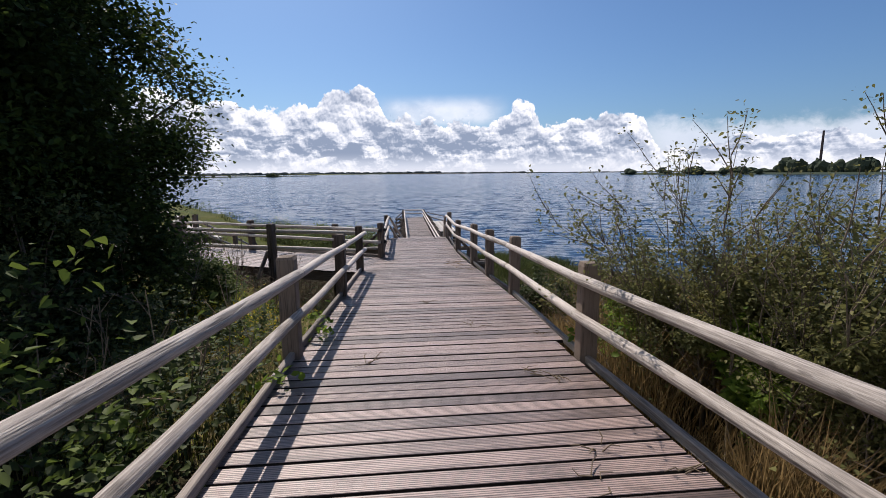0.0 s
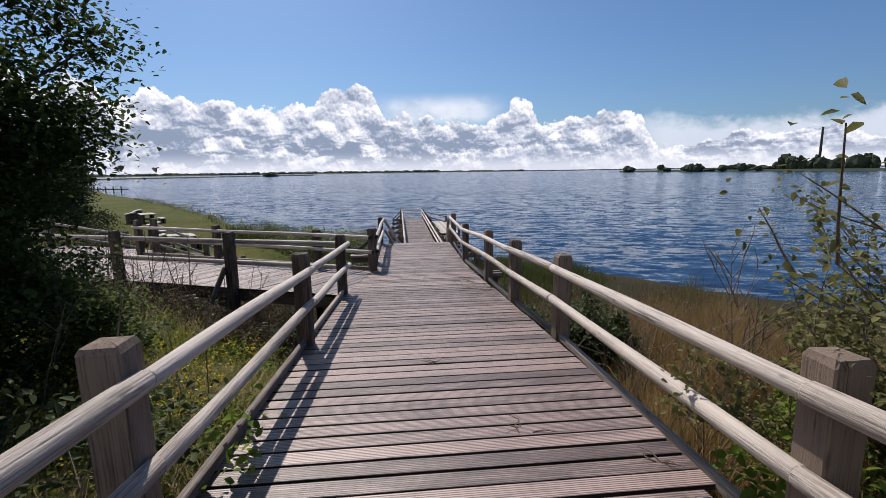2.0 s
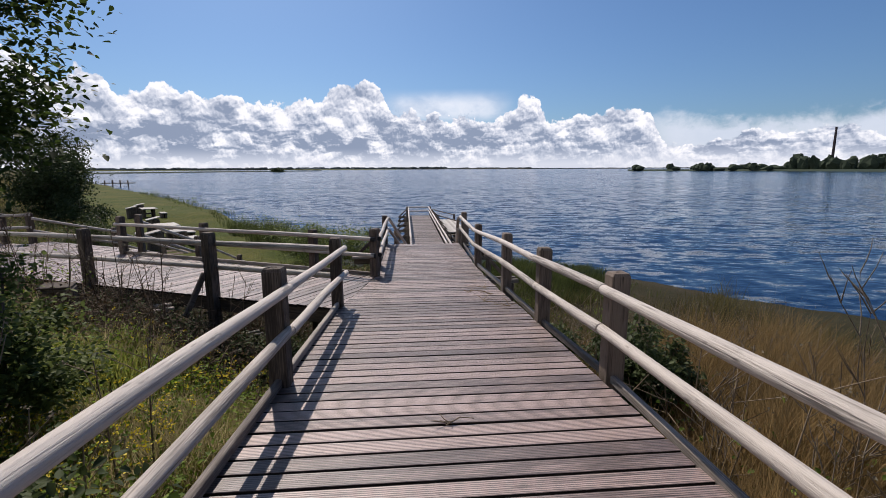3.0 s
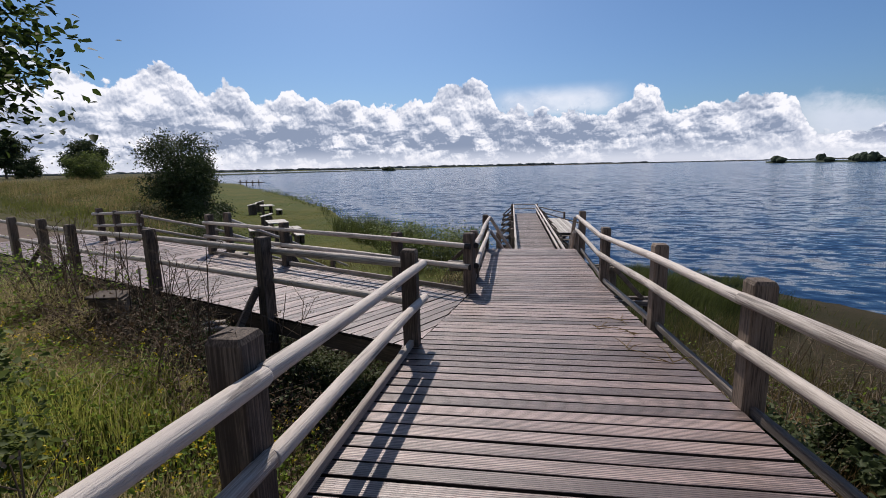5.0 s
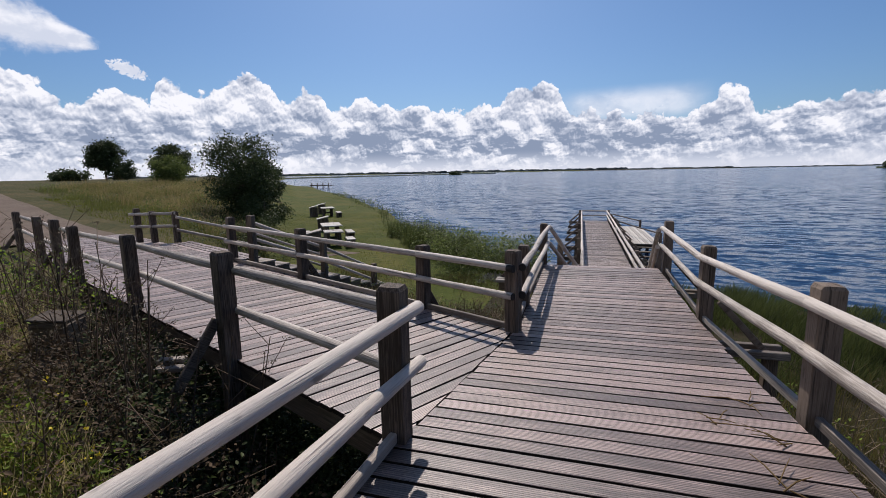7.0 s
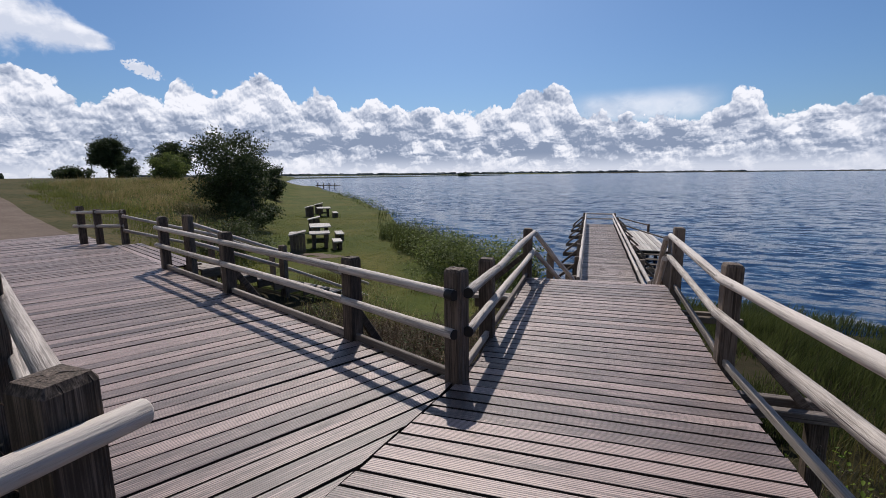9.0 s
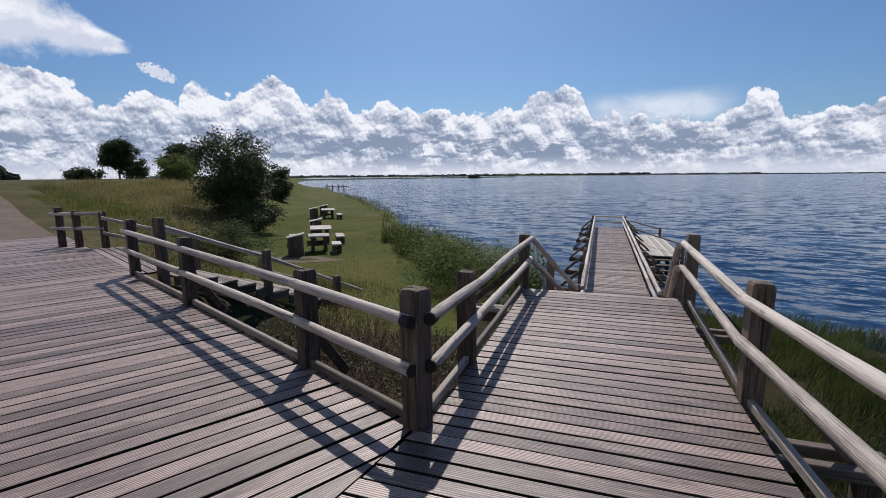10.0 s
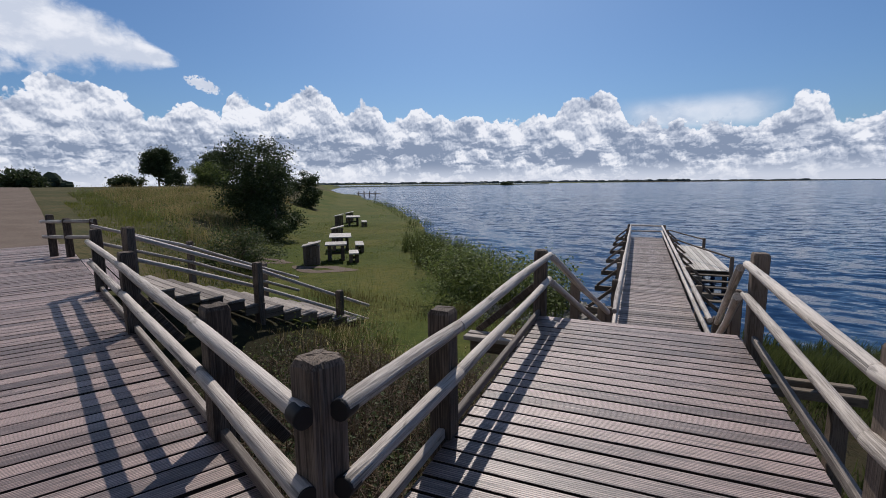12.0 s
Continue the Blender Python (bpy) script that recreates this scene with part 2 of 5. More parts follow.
def water_material():
    m, k = material("lake_water")
    co = k.t.nodes.new("ShaderNodeTexCoord").outputs["Object"]
    turn = k.t.nodes.new("ShaderNodeMapping")
    k.put(turn.inputs["Vector"], co)
    turn.inputs["Rotation"].default_value = (0, 0, radians(14))
    wind = turn.outputs[0]

    def slopes(sx, sy, detail):
        n = k.add("ShaderNodeTexNoise", Vector=k.scaled(wind, sx, sy, 1), Scale=1.0, Detail=detail, Roughness=0.55, Distortion=0.4)
        return centred(n.outputs["Color"])

    def centred(v):
        n = k.t.nodes.new("ShaderNodeVectorMath")
        n.operation = "SUBTRACT"
        k.put(n.inputs[0], v)
        n.inputs[1].default_value = (0.5, 0.5, 0.5)
        return n.outputs[0]

    def vec(op, a, b):
        n = k.t.nodes.new("ShaderNodeVectorMath")
        n.operation = op
        k.put(n.inputs[0], a)
        k.put(n.inputs["Scale"] if op == "SCALE" else n.inputs[1], b)
        return n.outputs[0]

    waves = vec("ADD", vec("MULTIPLY", slopes(0.62, 1.5, 4.0), (0.55, 1.05, 0.0)), vec("MULTIPLY", slopes(2.2, 4.6, 3.0), (0.45, 0.65, 0.0)))
    slick = k.step(k.noise(k.scaled(co, 0.006, 0.045, 1), 1.0, 4.0, 0.6, 0.6), 0.53, 0.68)
    sep = k.add("ShaderNodeSeparateXYZ", i0=co)
    across = k.math("ADD", k.math("MULTIPLY", sep.outputs[0], 0.86), k.math("MULTIPLY", sep.outputs[1], 0.50))
    off = k.math("ADD", k.math("ABSOLUTE", k.math("SUBTRACT", across, 7.8)), k.math("MULTIPLY", k.math("SUBTRACT", k.noise(co, 0.16, 5.0, 0.65), 0.5), 5.0))
    calm = k.math("MULTIPLY", k.step(off, 0.4, 1.5, 1.0, 0.0), k.math("MULTIPLY", k.step(sep.outputs[1], 13.0, 18.0), k.step(sep.outputs[1], 40.0, 60.0, 1.0, 0.0)))
    slick = k.math("MAXIMUM", slick, calm)
    # still lagoon behind the spit
    bear = k.math("DEGREES", k.math("ARCTAN2", sep.outputs[0], sep.outputs[1]))
    away = k.math("SQRT", k.math("ADD", k.math("MULTIPLY", sep.outputs[0], sep.outputs[0]), k.math("MULTIPLY", sep.outputs[1], sep.outputs[1])))
    behind = k.math("SUBTRACT", away, k.math("ADD", 430.0, k.math("MULTIPLY", k.math("ADD", bear, 46.0), 13.3)))
    lagoon = k.math("MULTIPLY", k.step(behind, 0.0, 25.0), k.math("MULTIPLY", k.step(bear, -18.0, -13.0, 1.0, 0.0), k.step(behind, 700.0, 1000.0, 1.0, 0.0)))
    slick = k.math("MAXIMUM", slick, lagoon)
    rough_water = k.math("MULTIPLY", k.math("SUBTRACT", 1.0, k.math("MULTIPLY", slick, 0.62)), k.math("SUBTRACT", 1.0, k.math("MAXIMUM", lagoon, k.math("MULTIPLY", calm, 0.6))))
    normal = vec("NORMALIZE", vec("ADD", vec("SCALE", waves, rough_water), (0.0, 0.0, 1.0)), (0.0, 0.0, 0.0))
    b = k.add("ShaderNodeBsdfPrincipled", Base_Color=(0.007, 0.026, 0.070, 1), Roughness=0.11, IOR=1.33)
    b.inputs["Specular IOR Level"].default_value = 0.2
    k.put(b.inputs["Normal"], normal)
    out = k.t.nodes.new("ShaderNodeOutputMaterial")
    k.t.links.new(b.outputs[0], out.inputs[0])
    return m


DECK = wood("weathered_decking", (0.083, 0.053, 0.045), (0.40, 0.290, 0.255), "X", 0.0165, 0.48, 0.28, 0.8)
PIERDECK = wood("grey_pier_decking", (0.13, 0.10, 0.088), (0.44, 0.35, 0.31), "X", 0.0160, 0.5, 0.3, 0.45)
LOG = wood("weathered_round_rail", (0.13, 0.108, 0.092), (0.52, 0.465, 0.415), "X", 0, 0.62, 0.2, crack=1.2, fine=70, span=(0.28, 0.70))
POST = wood("weathered_square_post", (0.040, 0.029, 0.022), (0.19, 0.145, 0.112), "Z", 0, 0.8, 0.2)
BEAM = wood("dark_timber_beam", (0.06, 0.045, 0.035), (0.15, 0.12, 0.09), "X", 0, 0.85, 0.3)
KERB = wood("grey_edge_batten", (0.10, 0.082, 0.070), (0.30, 0.26, 0.225), "X", 0, 0.75, 0.3)
# plank sides: shade between the boards put into a near-black base colour
EDGE = wood("gap_shade_sawn_edge", (0.012, 0.010, 0.008), (0.045, 0.036, 0.030), "X", 0, 0.9, 0.1, 0.1)
TABLE = wood("pale_table_boards", (0.25, 0.225, 0.20), (0.48, 0.45, 0.41), "X", 0, 0.7, 0.2)
TAR, kk = material("black_tarred_end")
finish(kk, (0.012, 0.011, 0.011), 0.6)
BARK = wood("grey_brown_bark", (0.05, 0.04, 0.03), (0.14, 0.11, 0.085), "Z", 0, 0.95, 0.2, crack=1.5)
STEM = wood("thin_brown_stem", (0.08, 0.06, 0.042), (0.20, 0.16, 0.115), "Z", 0, 0.9, 0.2)
LEAF_TREE = leafy("dark_tree_leaf", (0.018, 0.032, 0.010), (0.070, 0.105, 0.022), 0.42)
LEAF_BUSH = leafy("grey_green_bush_leaf", (0.022, 0.036, 0.014), (0.070, 0.092, 0.036), 0.25)
LEAF_SHORE = leafy("shore_shrub_leaf", (0.032, 0.052, 0.015), (0.19, 0.23, 0.065), 0.48)
LEAF_WEED = leafy("fresh_weed_leaf", (0.050, 0.095, 0.014), (0.25, 0.34, 0.045), 0.5)
LEAF_RAMP = leafy("dull_green_ramp_leaf", (0.034, 0.058, 0.013), (0.15, 0.20, 0.038), 0.42)
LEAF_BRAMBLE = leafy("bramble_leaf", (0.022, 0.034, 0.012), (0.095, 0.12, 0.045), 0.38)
LEAF_SAPLING = leafy("olive_sapling_leaf", (0.075, 0.085, 0.028), (0.22, 0.21, 0.075), 0.45)
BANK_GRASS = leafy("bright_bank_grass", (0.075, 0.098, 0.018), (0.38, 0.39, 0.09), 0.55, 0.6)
MEADOW_GREEN = leafy("green_meadow_blade", (0.05, 0.066, 0.014), (0.19, 0.20, 0.055), 0.4, 0.65, scale=0.25)
MEADOW_STRAW = leafy("pale_meadow_seed_head", (0.11, 0.09, 0.035), (0.40, 0.32, 0.15), 0.4, 0.7, scale=0.25)
DRYLEAF = leafy("withered_brown_leaf", (0.034, 0.024, 0.014), (0.15, 0.105, 0.066), 0.25, 0.8)
STRAW = leafy("pale_straw_blade", (0.14, 0.115, 0.05), (0.56, 0.47, 0.26), 0.55, 0.7, scale=0.4)
REED = leafy("reed_blade", (0.022, 0.033, 0.010), (0.115, 0.135, 0.042), 0.36, 0.55)
GRASS = leafy("green_grass_blade", (0.052, 0.070, 0.011), (0.19, 0.20, 0.036), 0.4, 0.6, scale=0.5)
DRY = leafy("dry_grass_blade", (0.070, 0.044, 0.018), (0.40, 0.275, 0.12), 0.45, 0.7, scale=0.4)
OLIVE = leafy("olive_grass_blade", (0.045, 0.046, 0.015), (0.18, 0.15, 0.060), 0.35, 0.65, scale=0.4)
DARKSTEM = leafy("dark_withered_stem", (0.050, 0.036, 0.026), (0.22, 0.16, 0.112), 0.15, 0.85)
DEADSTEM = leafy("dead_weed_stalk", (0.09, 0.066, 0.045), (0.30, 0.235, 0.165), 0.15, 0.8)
FLOWER, kk = material("yellow_flower")
finish(kk, (0.62, 0.48, 0.03), 0.6, glow=0.3)
UMBEL, kk = material("dry_flower_head")
finish(kk, (0.15, 0.125, 0.085), 0.85, glow=0.2)
EARTH = rough_ground("bank_soil_and_grass", ((0.030, 0.028, 0.013), (0.050, 0.038, 0.021), (0.020, 0.022, 0.009)))
MEADOW = rough_ground("dry_meadow_turf", ((0.058, 0.056, 0.019), (0.11, 0.086, 0.040), (0.024, 0.034, 0.009)), 0.6)
LAWN = rough_ground("mown_lawn", ((0.062, 0.080, 0.013), (0.115, 0.105, 0.026), (0.030, 0.046, 0.008)), 0.7)
GRAVEL = rough_ground("pale_gravel", ((0.145, 0.110, 0.088), (0.185, 0.145, 0.118), (0.11, 0.09, 0.072)), 2.0, 0.3)
# distance haze is mixed into the base colours of both woods materials
WOODS = rough_ground("distant_woods", ((0.042, 0.058, 0.038), (0.058, 0.072, 0.044), (0.032, 0.046, 0.032)), 0.03)
FARWOODS = rough_ground("haze_tinted_far_shore", ((0.055, 0.075, 0.085), (0.065, 0.085, 0.09), (0.05, 0.066, 0.075)), 0.01)
BRICKRED, kk = material("dark_brick_chimney")
finish(kk, (0.06, 0.045, 0.045), 0.8)
STONE = rough_ground("pale_shore_stones", ((0.33, 0.31, 0.28), (0.42, 0.40, 0.37), (0.25, 0.23, 0.2)), 1.5, 0.4)
WATER = water_material()

# ---- builders ----
WORLD_OF = {}


def thing(name, label, category, at=(0, 0, 0), turn=0.0, group=""):
    ob = new(name)
    ob.empty_display_size = 0.2
    ob.matrix_basis = pose(*at, 0, 0, turn)
    WORLD_OF[ob.name] = ob.matrix_basis.copy()
    return tagged(ob, label, category, group)


def part(name, mesh, mat, parent, label="", at=None):
    """Link a mesh or bmesh under a thing or part. at: its pose in the world; without it the mesh is in world coordinates."""
    if isinstance(mesh, bmesh.types.BMesh):
        me = bpy.data.meshes.new(name)
        mesh.to_mesh(me)
        mesh.free()
        mesh = me
    if mat and not mesh.materials:
        mesh.materials.append(mat)
    ob = new(name, mesh)
    at = Matrix() if at is None else at
    WORLD_OF[ob.name] = at
    if parent:
        ob.parent = parent
        ob.matrix_basis = WORLD_OF[parent.name].inverted() @ at
    else:
        ob.matrix_basis = at
    if label:
        ob["label"] = label
    return ob


def bm_box(sx, sy, sz, bevel=0.006, centre=(0, 0, 0)):
    bm = bmesh.new()
    bmesh.ops.create_cube(bm, size=1.0, matrix=Matrix.Translation(centre) @ Matrix.Diagonal((sx, sy, sz, 1)))
    if bevel:
        bmesh.ops.bevel(bm, geom=bm.edges[:], offset=bevel, segments=1, affect="EDGES")
    return bm


def mesh_of(bm, name, mat=None, smooth=False):
    me = bpy.data.meshes.new(name)
    bm.to_mesh(me)
    bm.free()
    if mat:
        me.materials.append(mat)
    if smooth:
        for p in me.polygons:
            p.use_smooth = True
    return me


def along(a, b, up=(0, 0, 1)):
    """A pose at a with x towards b."""
    a, b = Vector(a), Vector(b)
    x = (b - a).normalized()
    y = Vector(up).cross(x)
    y = y.normalized() if y.length > 1e-4 else Vector((0, 1, 0))
    z = x.cross(y)
    m = Matrix((x, y, z)).transposed().to_4x4()
    m.translation = a
    return m


def pole_mesh(length, r, seed, sides=14, rings=10, cap=0.006):
    """A debarked log along x, slightly bent and uneven, with worn ends."""
    rng = random.Random(seed)
    bm = bmesh.new()
    ph, amp = rng.uniform(0, 6), rng.uniform(0.002, 0.006)
    rows = []
    xs = [0, cap] + [cap + (length - 2 * cap) * i / rings for i in range(1, rings)] + [length - cap, length]
    for i, x in enumerate(xs):
        rr = r * (1 + 0.05 * math.sin(x * 2.3 + ph) + rng.uniform(-0.02, 0.02))
        if i in (0, len(xs) - 1):
            rr *= 0.95
        cy, cz = amp * math.sin(x * 1.9 + ph), amp * math.cos(x * 1.3 + ph)
        rows.append([bm.verts.new((x, cy + rr * math.cos(2 * math.pi * j / sides), cz + rr * math.sin(2 * math.pi * j / sides))) for j in range(sides)])
    for a, b in zip(rows, rows[1:]):
        for j in range(sides):
            f = bm.faces.new((a[j], b[j], b[(j + 1) % sides], a[(j + 1) % sides]))
            f.smooth = True
    bm.faces.new(rows[0][::-1]), bm.faces.new(rows[-1])
    bmesh.ops.recalc_face_normals(bm, faces=bm.faces[:])
    return mesh_of(bm, "rail")


def post_mesh(side, height, seed):
    """A square post with a chamfered, slightly weathered top; its base is at z = 0."""
    rng = random.Random(seed)
    bm = bmesh.new()
    s = side / 2
    rings = []
    for z, k in ((0, 1), (height * 0.5, 1.0), (height - 0.028, 1), (height - 0.002, 0.84), (height + 0.006, 0.20)):
        c = 0.007 * k
        e = s * k
        pts = [(-e + c, -e), (e - c, -e), (e, -e + c), (e, e - c), (e - c, e), (-e + c, e), (-e, e - c), (-e, -e + c)]
        rings.append([bm.verts.new((x + rng.uniform(-0.002, 0.002), y + rng.uniform(-0.002, 0.002), z + (rng.uniform(-0.004, 0.004) if z > 0.1 else 0))) for x, y in pts])
    for a, b in zip(rings, rings[1:]):
        for j in range(8):
            bm.faces.new((a[j], a[(j + 1) % 8], b[(j + 1) % 8], b[j]))
    bm.faces.new(rings[0][::-1]), bm.faces.new(rings[-1])
    return mesh_of(bm, "post", POST)


def np_mesh(name, verts, faces, mat):
    """A mesh from numpy arrays; faces is (n, 3) or (n, 4)."""
    me = bpy.data.meshes.new(name)
    n, k = faces.shape
    me.vertices.add(len(verts))
    me.vertices.foreach_set("co", np.asarray(verts, np.float32).ravel())
    me.loops.add(n * k)
    me.loops.foreach_set("vertex_index", faces.astype(np.int32).ravel())
    me.polygons.add(n)
    me.polygons.foreach_set("loop_start", np.arange(0, n * k, k, dtype=np.int32))
    me.update(calc_edges=True)
    me.validate()
    me.materials.append(mat)
    return me


def blades(rng, pts, h, w, lean=0.35, wind=(0.12, -0.05)):
    """Bent grass blades at pts (n, 3): verts and triangles."""
    n = len(pts)
    h = h * rng.uniform(0.55, 1.15, n)
    a = rng.uniform(0, 2 * np.pi, n)
    side = np.stack([np.cos(a), np.sin(a), np.zeros(n)], 1) * (w * rng.uniform(0.6, 1.3, n))[:, None] / 2
    b = rng.uniform(0, 2 * np.pi, n)
    l = lean * h * rng.uniform(0.2, 1.0, n)
    bend = np.stack([np.cos(b) * l + wind[0] * h, np.sin(b) * l + wind[1] * h, np.zeros(n)], 1)
    up = np.stack([np.zeros(n), np.zeros(n), h], 1)
    v = np.stack([pts - side, pts + side, pts + up * 0.55 + bend * 0.35 - side * 0.8, pts + up * 0.55 + bend * 0.35 + side * 0.8, pts + up * 0.97 + bend], 1)
    f = np.array([[0, 1, 3], [0, 3, 2], [2, 3, 4]])
    return v.reshape(-1, 3), (f[None] + (np.arange(n) * 5)[:, None, None]).reshape(-1, 3)


def leaf_cards(rng, pts, size, droop=0.3):
    """Small folded leaves (two quads each) at pts: verts and quads."""
    n = len(pts)
    d = rng.normal(size=(n, 3))
    d[:, 2] = d[:, 2] * 0.7 - droop
    d /= np.linalg.norm(d, axis=1)[:, None] + 1e-9
    s = np.cross(d, rng.normal(size=(n, 3)))
    s /= np.linalg.norm(s, axis=1)[:, None] + 1e-9
    nn = np.cross(d, s)
    L = (size * rng.uniform(0.6, 1.3, n))[:, None]
    a, tip = pts, pts + d * L
    m = pts + d * L * 0.45 - nn * L * 0.08
    l, r = m + s * L * 0.33 + nn * L * 0.12, m - s * L * 0.33 + nn * L * 0.12
    v = np.stack([a, l, tip, r], 1)
    f = np.array([[0, 1, 2, 3]])
    return v.reshape(-1, 3), (f[None] + (np.arange(n) * 4)[:, None, None]).reshape(-1, 4)


def broad_leaves(rng, pts, size, droop=0.3):
    """Pointed leaves folded along the midrib (two quads each)."""
    n = len(pts)
    d = rng.normal(size=(n, 3))
    d[:, 2] = d[:, 2] * 0.5 - droop * 0.6
    d /= np.linalg.norm(d, axis=1)[:, None] + 1e-9
    s = np.cross(d, np.array([0, 0, 1.0]) + rng.normal(size=(n, 3)) * 0.45)
    s /= np.linalg.norm(s, axis=1)[:, None] + 1e-9
    nn = np.cross(s, d)
    L = (size * rng.uniform(0.5, 1.35, n))[:, None]
    bend = -np.abs(rng.normal(0.12, 0.08, n))[:, None]
    at = lambda a, b, c: pts + d * L * a + s * L * b + nn * L * (c + bend * a * a)
    v = np.stack([at(0, 0, 0), at(0.28, 0.30, 0.09), at(0.66, 0.23, 0.06), at(1, 0, 0), at(0.66, -0.23, 0.06), at(0.28, -0.30, 0.09)], 1)
    f = np.array([[0, 1, 2, 3], [0, 3, 4, 5]])
    return v.reshape(-1, 3), (f[None] + (np.arange(n) * 6)[:, None, None]).reshape(-1, 4)


def tube(bm, pts, radii, sides=6):
    rows = []
    for i, (p, r) in enumerate(zip(pts, radii)):
        p = Vector(p)
        d = (Vector(pts[min(i + 1, len(pts) - 1)]) - Vector(pts[max(i - 1, 0)])).normalized()
        u = d.orthogonal().normalized()
        w = d.cross(u)
        rows.append([bm.verts.new(p + r * (u * math.cos(2 * math.pi * j / sides) + w * math.sin(2 * math.pi * j / sides))) for j in range(sides)])
    for a, b in zip(rows, rows[1:]):
        off = min(range(sides), key=lambda o: sum((a[j].co - b[(j + o) % sides].co).length for j in range(sides)))
        for j in range(sides):
            f = bm.faces.new((a[j], a[(j + 1) % sides], b[(j + 1 + off) % sides], b[(j + off) % sides]))
            f.smooth = True


# ---- the lie of the land ----
SHORE = ((-900, 1150), (-600, 800), (-115, 162), (-87, 135), (-32, 60), (-16, 36), (-10, 23), (-6, 17.5), (-2.5, 13.4), (0, 12.2), (5, 10.6), (8, 9.0), (11, 5), (14, 2), (30, -9), (80, -40), (400, -260), (900, -600))
SX, SY = np.array([a for a, _ in SHORE], float), np.array([b for _, b in SHORE], float)
WATER_Z = -2.0


def smooth(lo, hi, v):
    t = np.clip((v - lo) / (hi - lo), 0, 1)
    return t * t * (3 - 2 * t)


def wobble(x, y):
    return 0.5 * np.sin(x * 0.71 + 1.3 * np.sin(y * 0.43)) + 0.35 * np.sin(y * 1.13 + x * 0.37 + 2) + 0.2 * np.sin(x * 2.3 - y * 1.7)


def land(x, y):
    x, y = np.asarray(x, float), np.asarray(y, float)
    ds = np.interp(x, SX, SY) - y
    ds = np.where(x < -4, ds * 0.62, ds * 0.8) + 0.35 * wobble(x * 1.3, y * 1.3)
    w = (x + 11) * 0.8 + (y - 10) * 0.6
    bank = smooth(1.8, -9.5, y) * smooth(-30, -6, x)
    bank = bank * (1 - 0.55 * smooth(3.0, 9.0, x))
    plate = smooth(0.6, -5.0, w)
    v = -0.421 * x - 0.907 * y
    side = 0.80 * smooth(1.4, 3.3, v) * smooth(-0.7, -3.2, x)
    t = 1 - (1 - bank) * (1 - plate) * (1 - side)
    r = np.hypot(x, y)
    ridge = 1.25 * smooth(22, 80, r) * plate + 0.35 * smooth(-6, -14, w) * smooth(14, 24, r)
    topz = -0.03 + 0.9 * smooth(-7, -16, y)
    z = -1.75 + t * (1.75 + topz) + ridge + 0.05 * wobble(x * 0.8, y * 0.8) * smooth(1.0, 4.0, ds)
    # the hollow under the branching deck
    z = z - 0.15 * np.exp(-(((x + 2.2) / 2.6) ** 2 + ((y + 0.3) / 2.2) ** 2))
    su, sv = (x + 6.22) * 0.30 + (y - 3.55) * 0.954, -(x + 6.22) * 0.954 + (y - 3.55) * 0.30
    steps = np.interp(su, [-2.5, 0, 4.6, 6], [-0.45, -0.5, -1.9, -2.5])
    lift = np.maximum(steps - z, 0) * smooth(-1.3, 0.2, sv) * smooth(4.2, 2.4, sv) * smooth(-2.5, -0.5, su)
    z = z + lift
    wet = -2.02 + np.where(ds > 0, 0.28 * smooth(0, 3, ds), np.maximum(ds * 0.25, -3))
    z = np.where(ds < 3, wet + (z + 1.75) * smooth(0.3, 3, ds) * (ds > 0), z)
    far = smooth(2050, 2150, r) * (y > -200)
    return z + far * (1.0 - z)


def land1(x, y):
    return float(land(np.array([x]), np.array([y]))[0])


def axis(near, far, step):
    a = np.arange(-near, near + 1e-6, step)
    g = near * 1.09 ** np.arange(1, 90)
    g = g[g < far]
    return np.concatenate([-g[::-1], a, g])


def make_ground():
    xs, ys = axis(34, 4600, 0.42), axis(34, 4600, 0.42)
    X, Y = np.meshgrid(xs, ys)
    Z = land(X, Y)
    v = np.stack([X, Y, Z], -1).reshape(-1, 3)
    nx = len(xs)
    i = (np.arange(len(ys) - 1)[:, None] * nx + np.arange(nx - 1)[None]).ravel()
    f = np.stack([i, i + 1, i + nx + 1, i + nx], 1)
    me = np_mesh("ground", v, f, EARTH)
    me.materials.append(LAWN)
    me.materials.append(MEADOW)
    c = v[f].mean(1)
    w = (c[:, 0] + 11) * 0.8 + (c[:, 1] - 10) * 0.6
    lawn = (w > -0.4) & (c[:, 1] > 6.5) & (c[:, 0] < -1.5)
    meadow = (w <= -0.4) & (c[:, 0] < -6)
    me.polygons.foreach_set("material_index", np.where(lawn, 1, np.where(meadow, 2, 0)).astype(np.int32))
    for p in me.polygons:
        p.use_smooth = True
    ob = new("ground", me)
    tagged(ob, "grassy lake bank with mown lawn and dry meadow", "ground", kind="structure")


make_ground()
wm = np_mesh("water", np.array([[-4700, -700, WATER_Z], [4700, -700, WATER_Z], [4700, 4700, WATER_Z], [-4700, 4700, WATER_Z]], float), np.array([[0, 1, 2, 3]]), WATER)
tagged(new("water", wm), "dark blue rippled lake under a sunny sky", "lake", kind="structure")

# ---- decks ----
PITCH, PLANK_W, PLANK_T = 0.152, 0.129, 0.036
U, V = Vector((-0.907, 0.421, 0)), Vector((-0.421, -0.907, 0))     # along and across the branching deck


def deck_z(y):
    return -0.075 * min(y, 0.85)


def branch_z(u, v):
    f = v / 2.56
    return f * max(0.05, 0.173 - 0.0155 * (u + 0.81)) + (1 - f) * min(0.05, 0.0 + 0.004 * max(u, 0))


def branch_at(u, v, up=0.0):
    p = U * u + V * v
    return Vector((p.x, p.y, branch_z(u, v) + up))


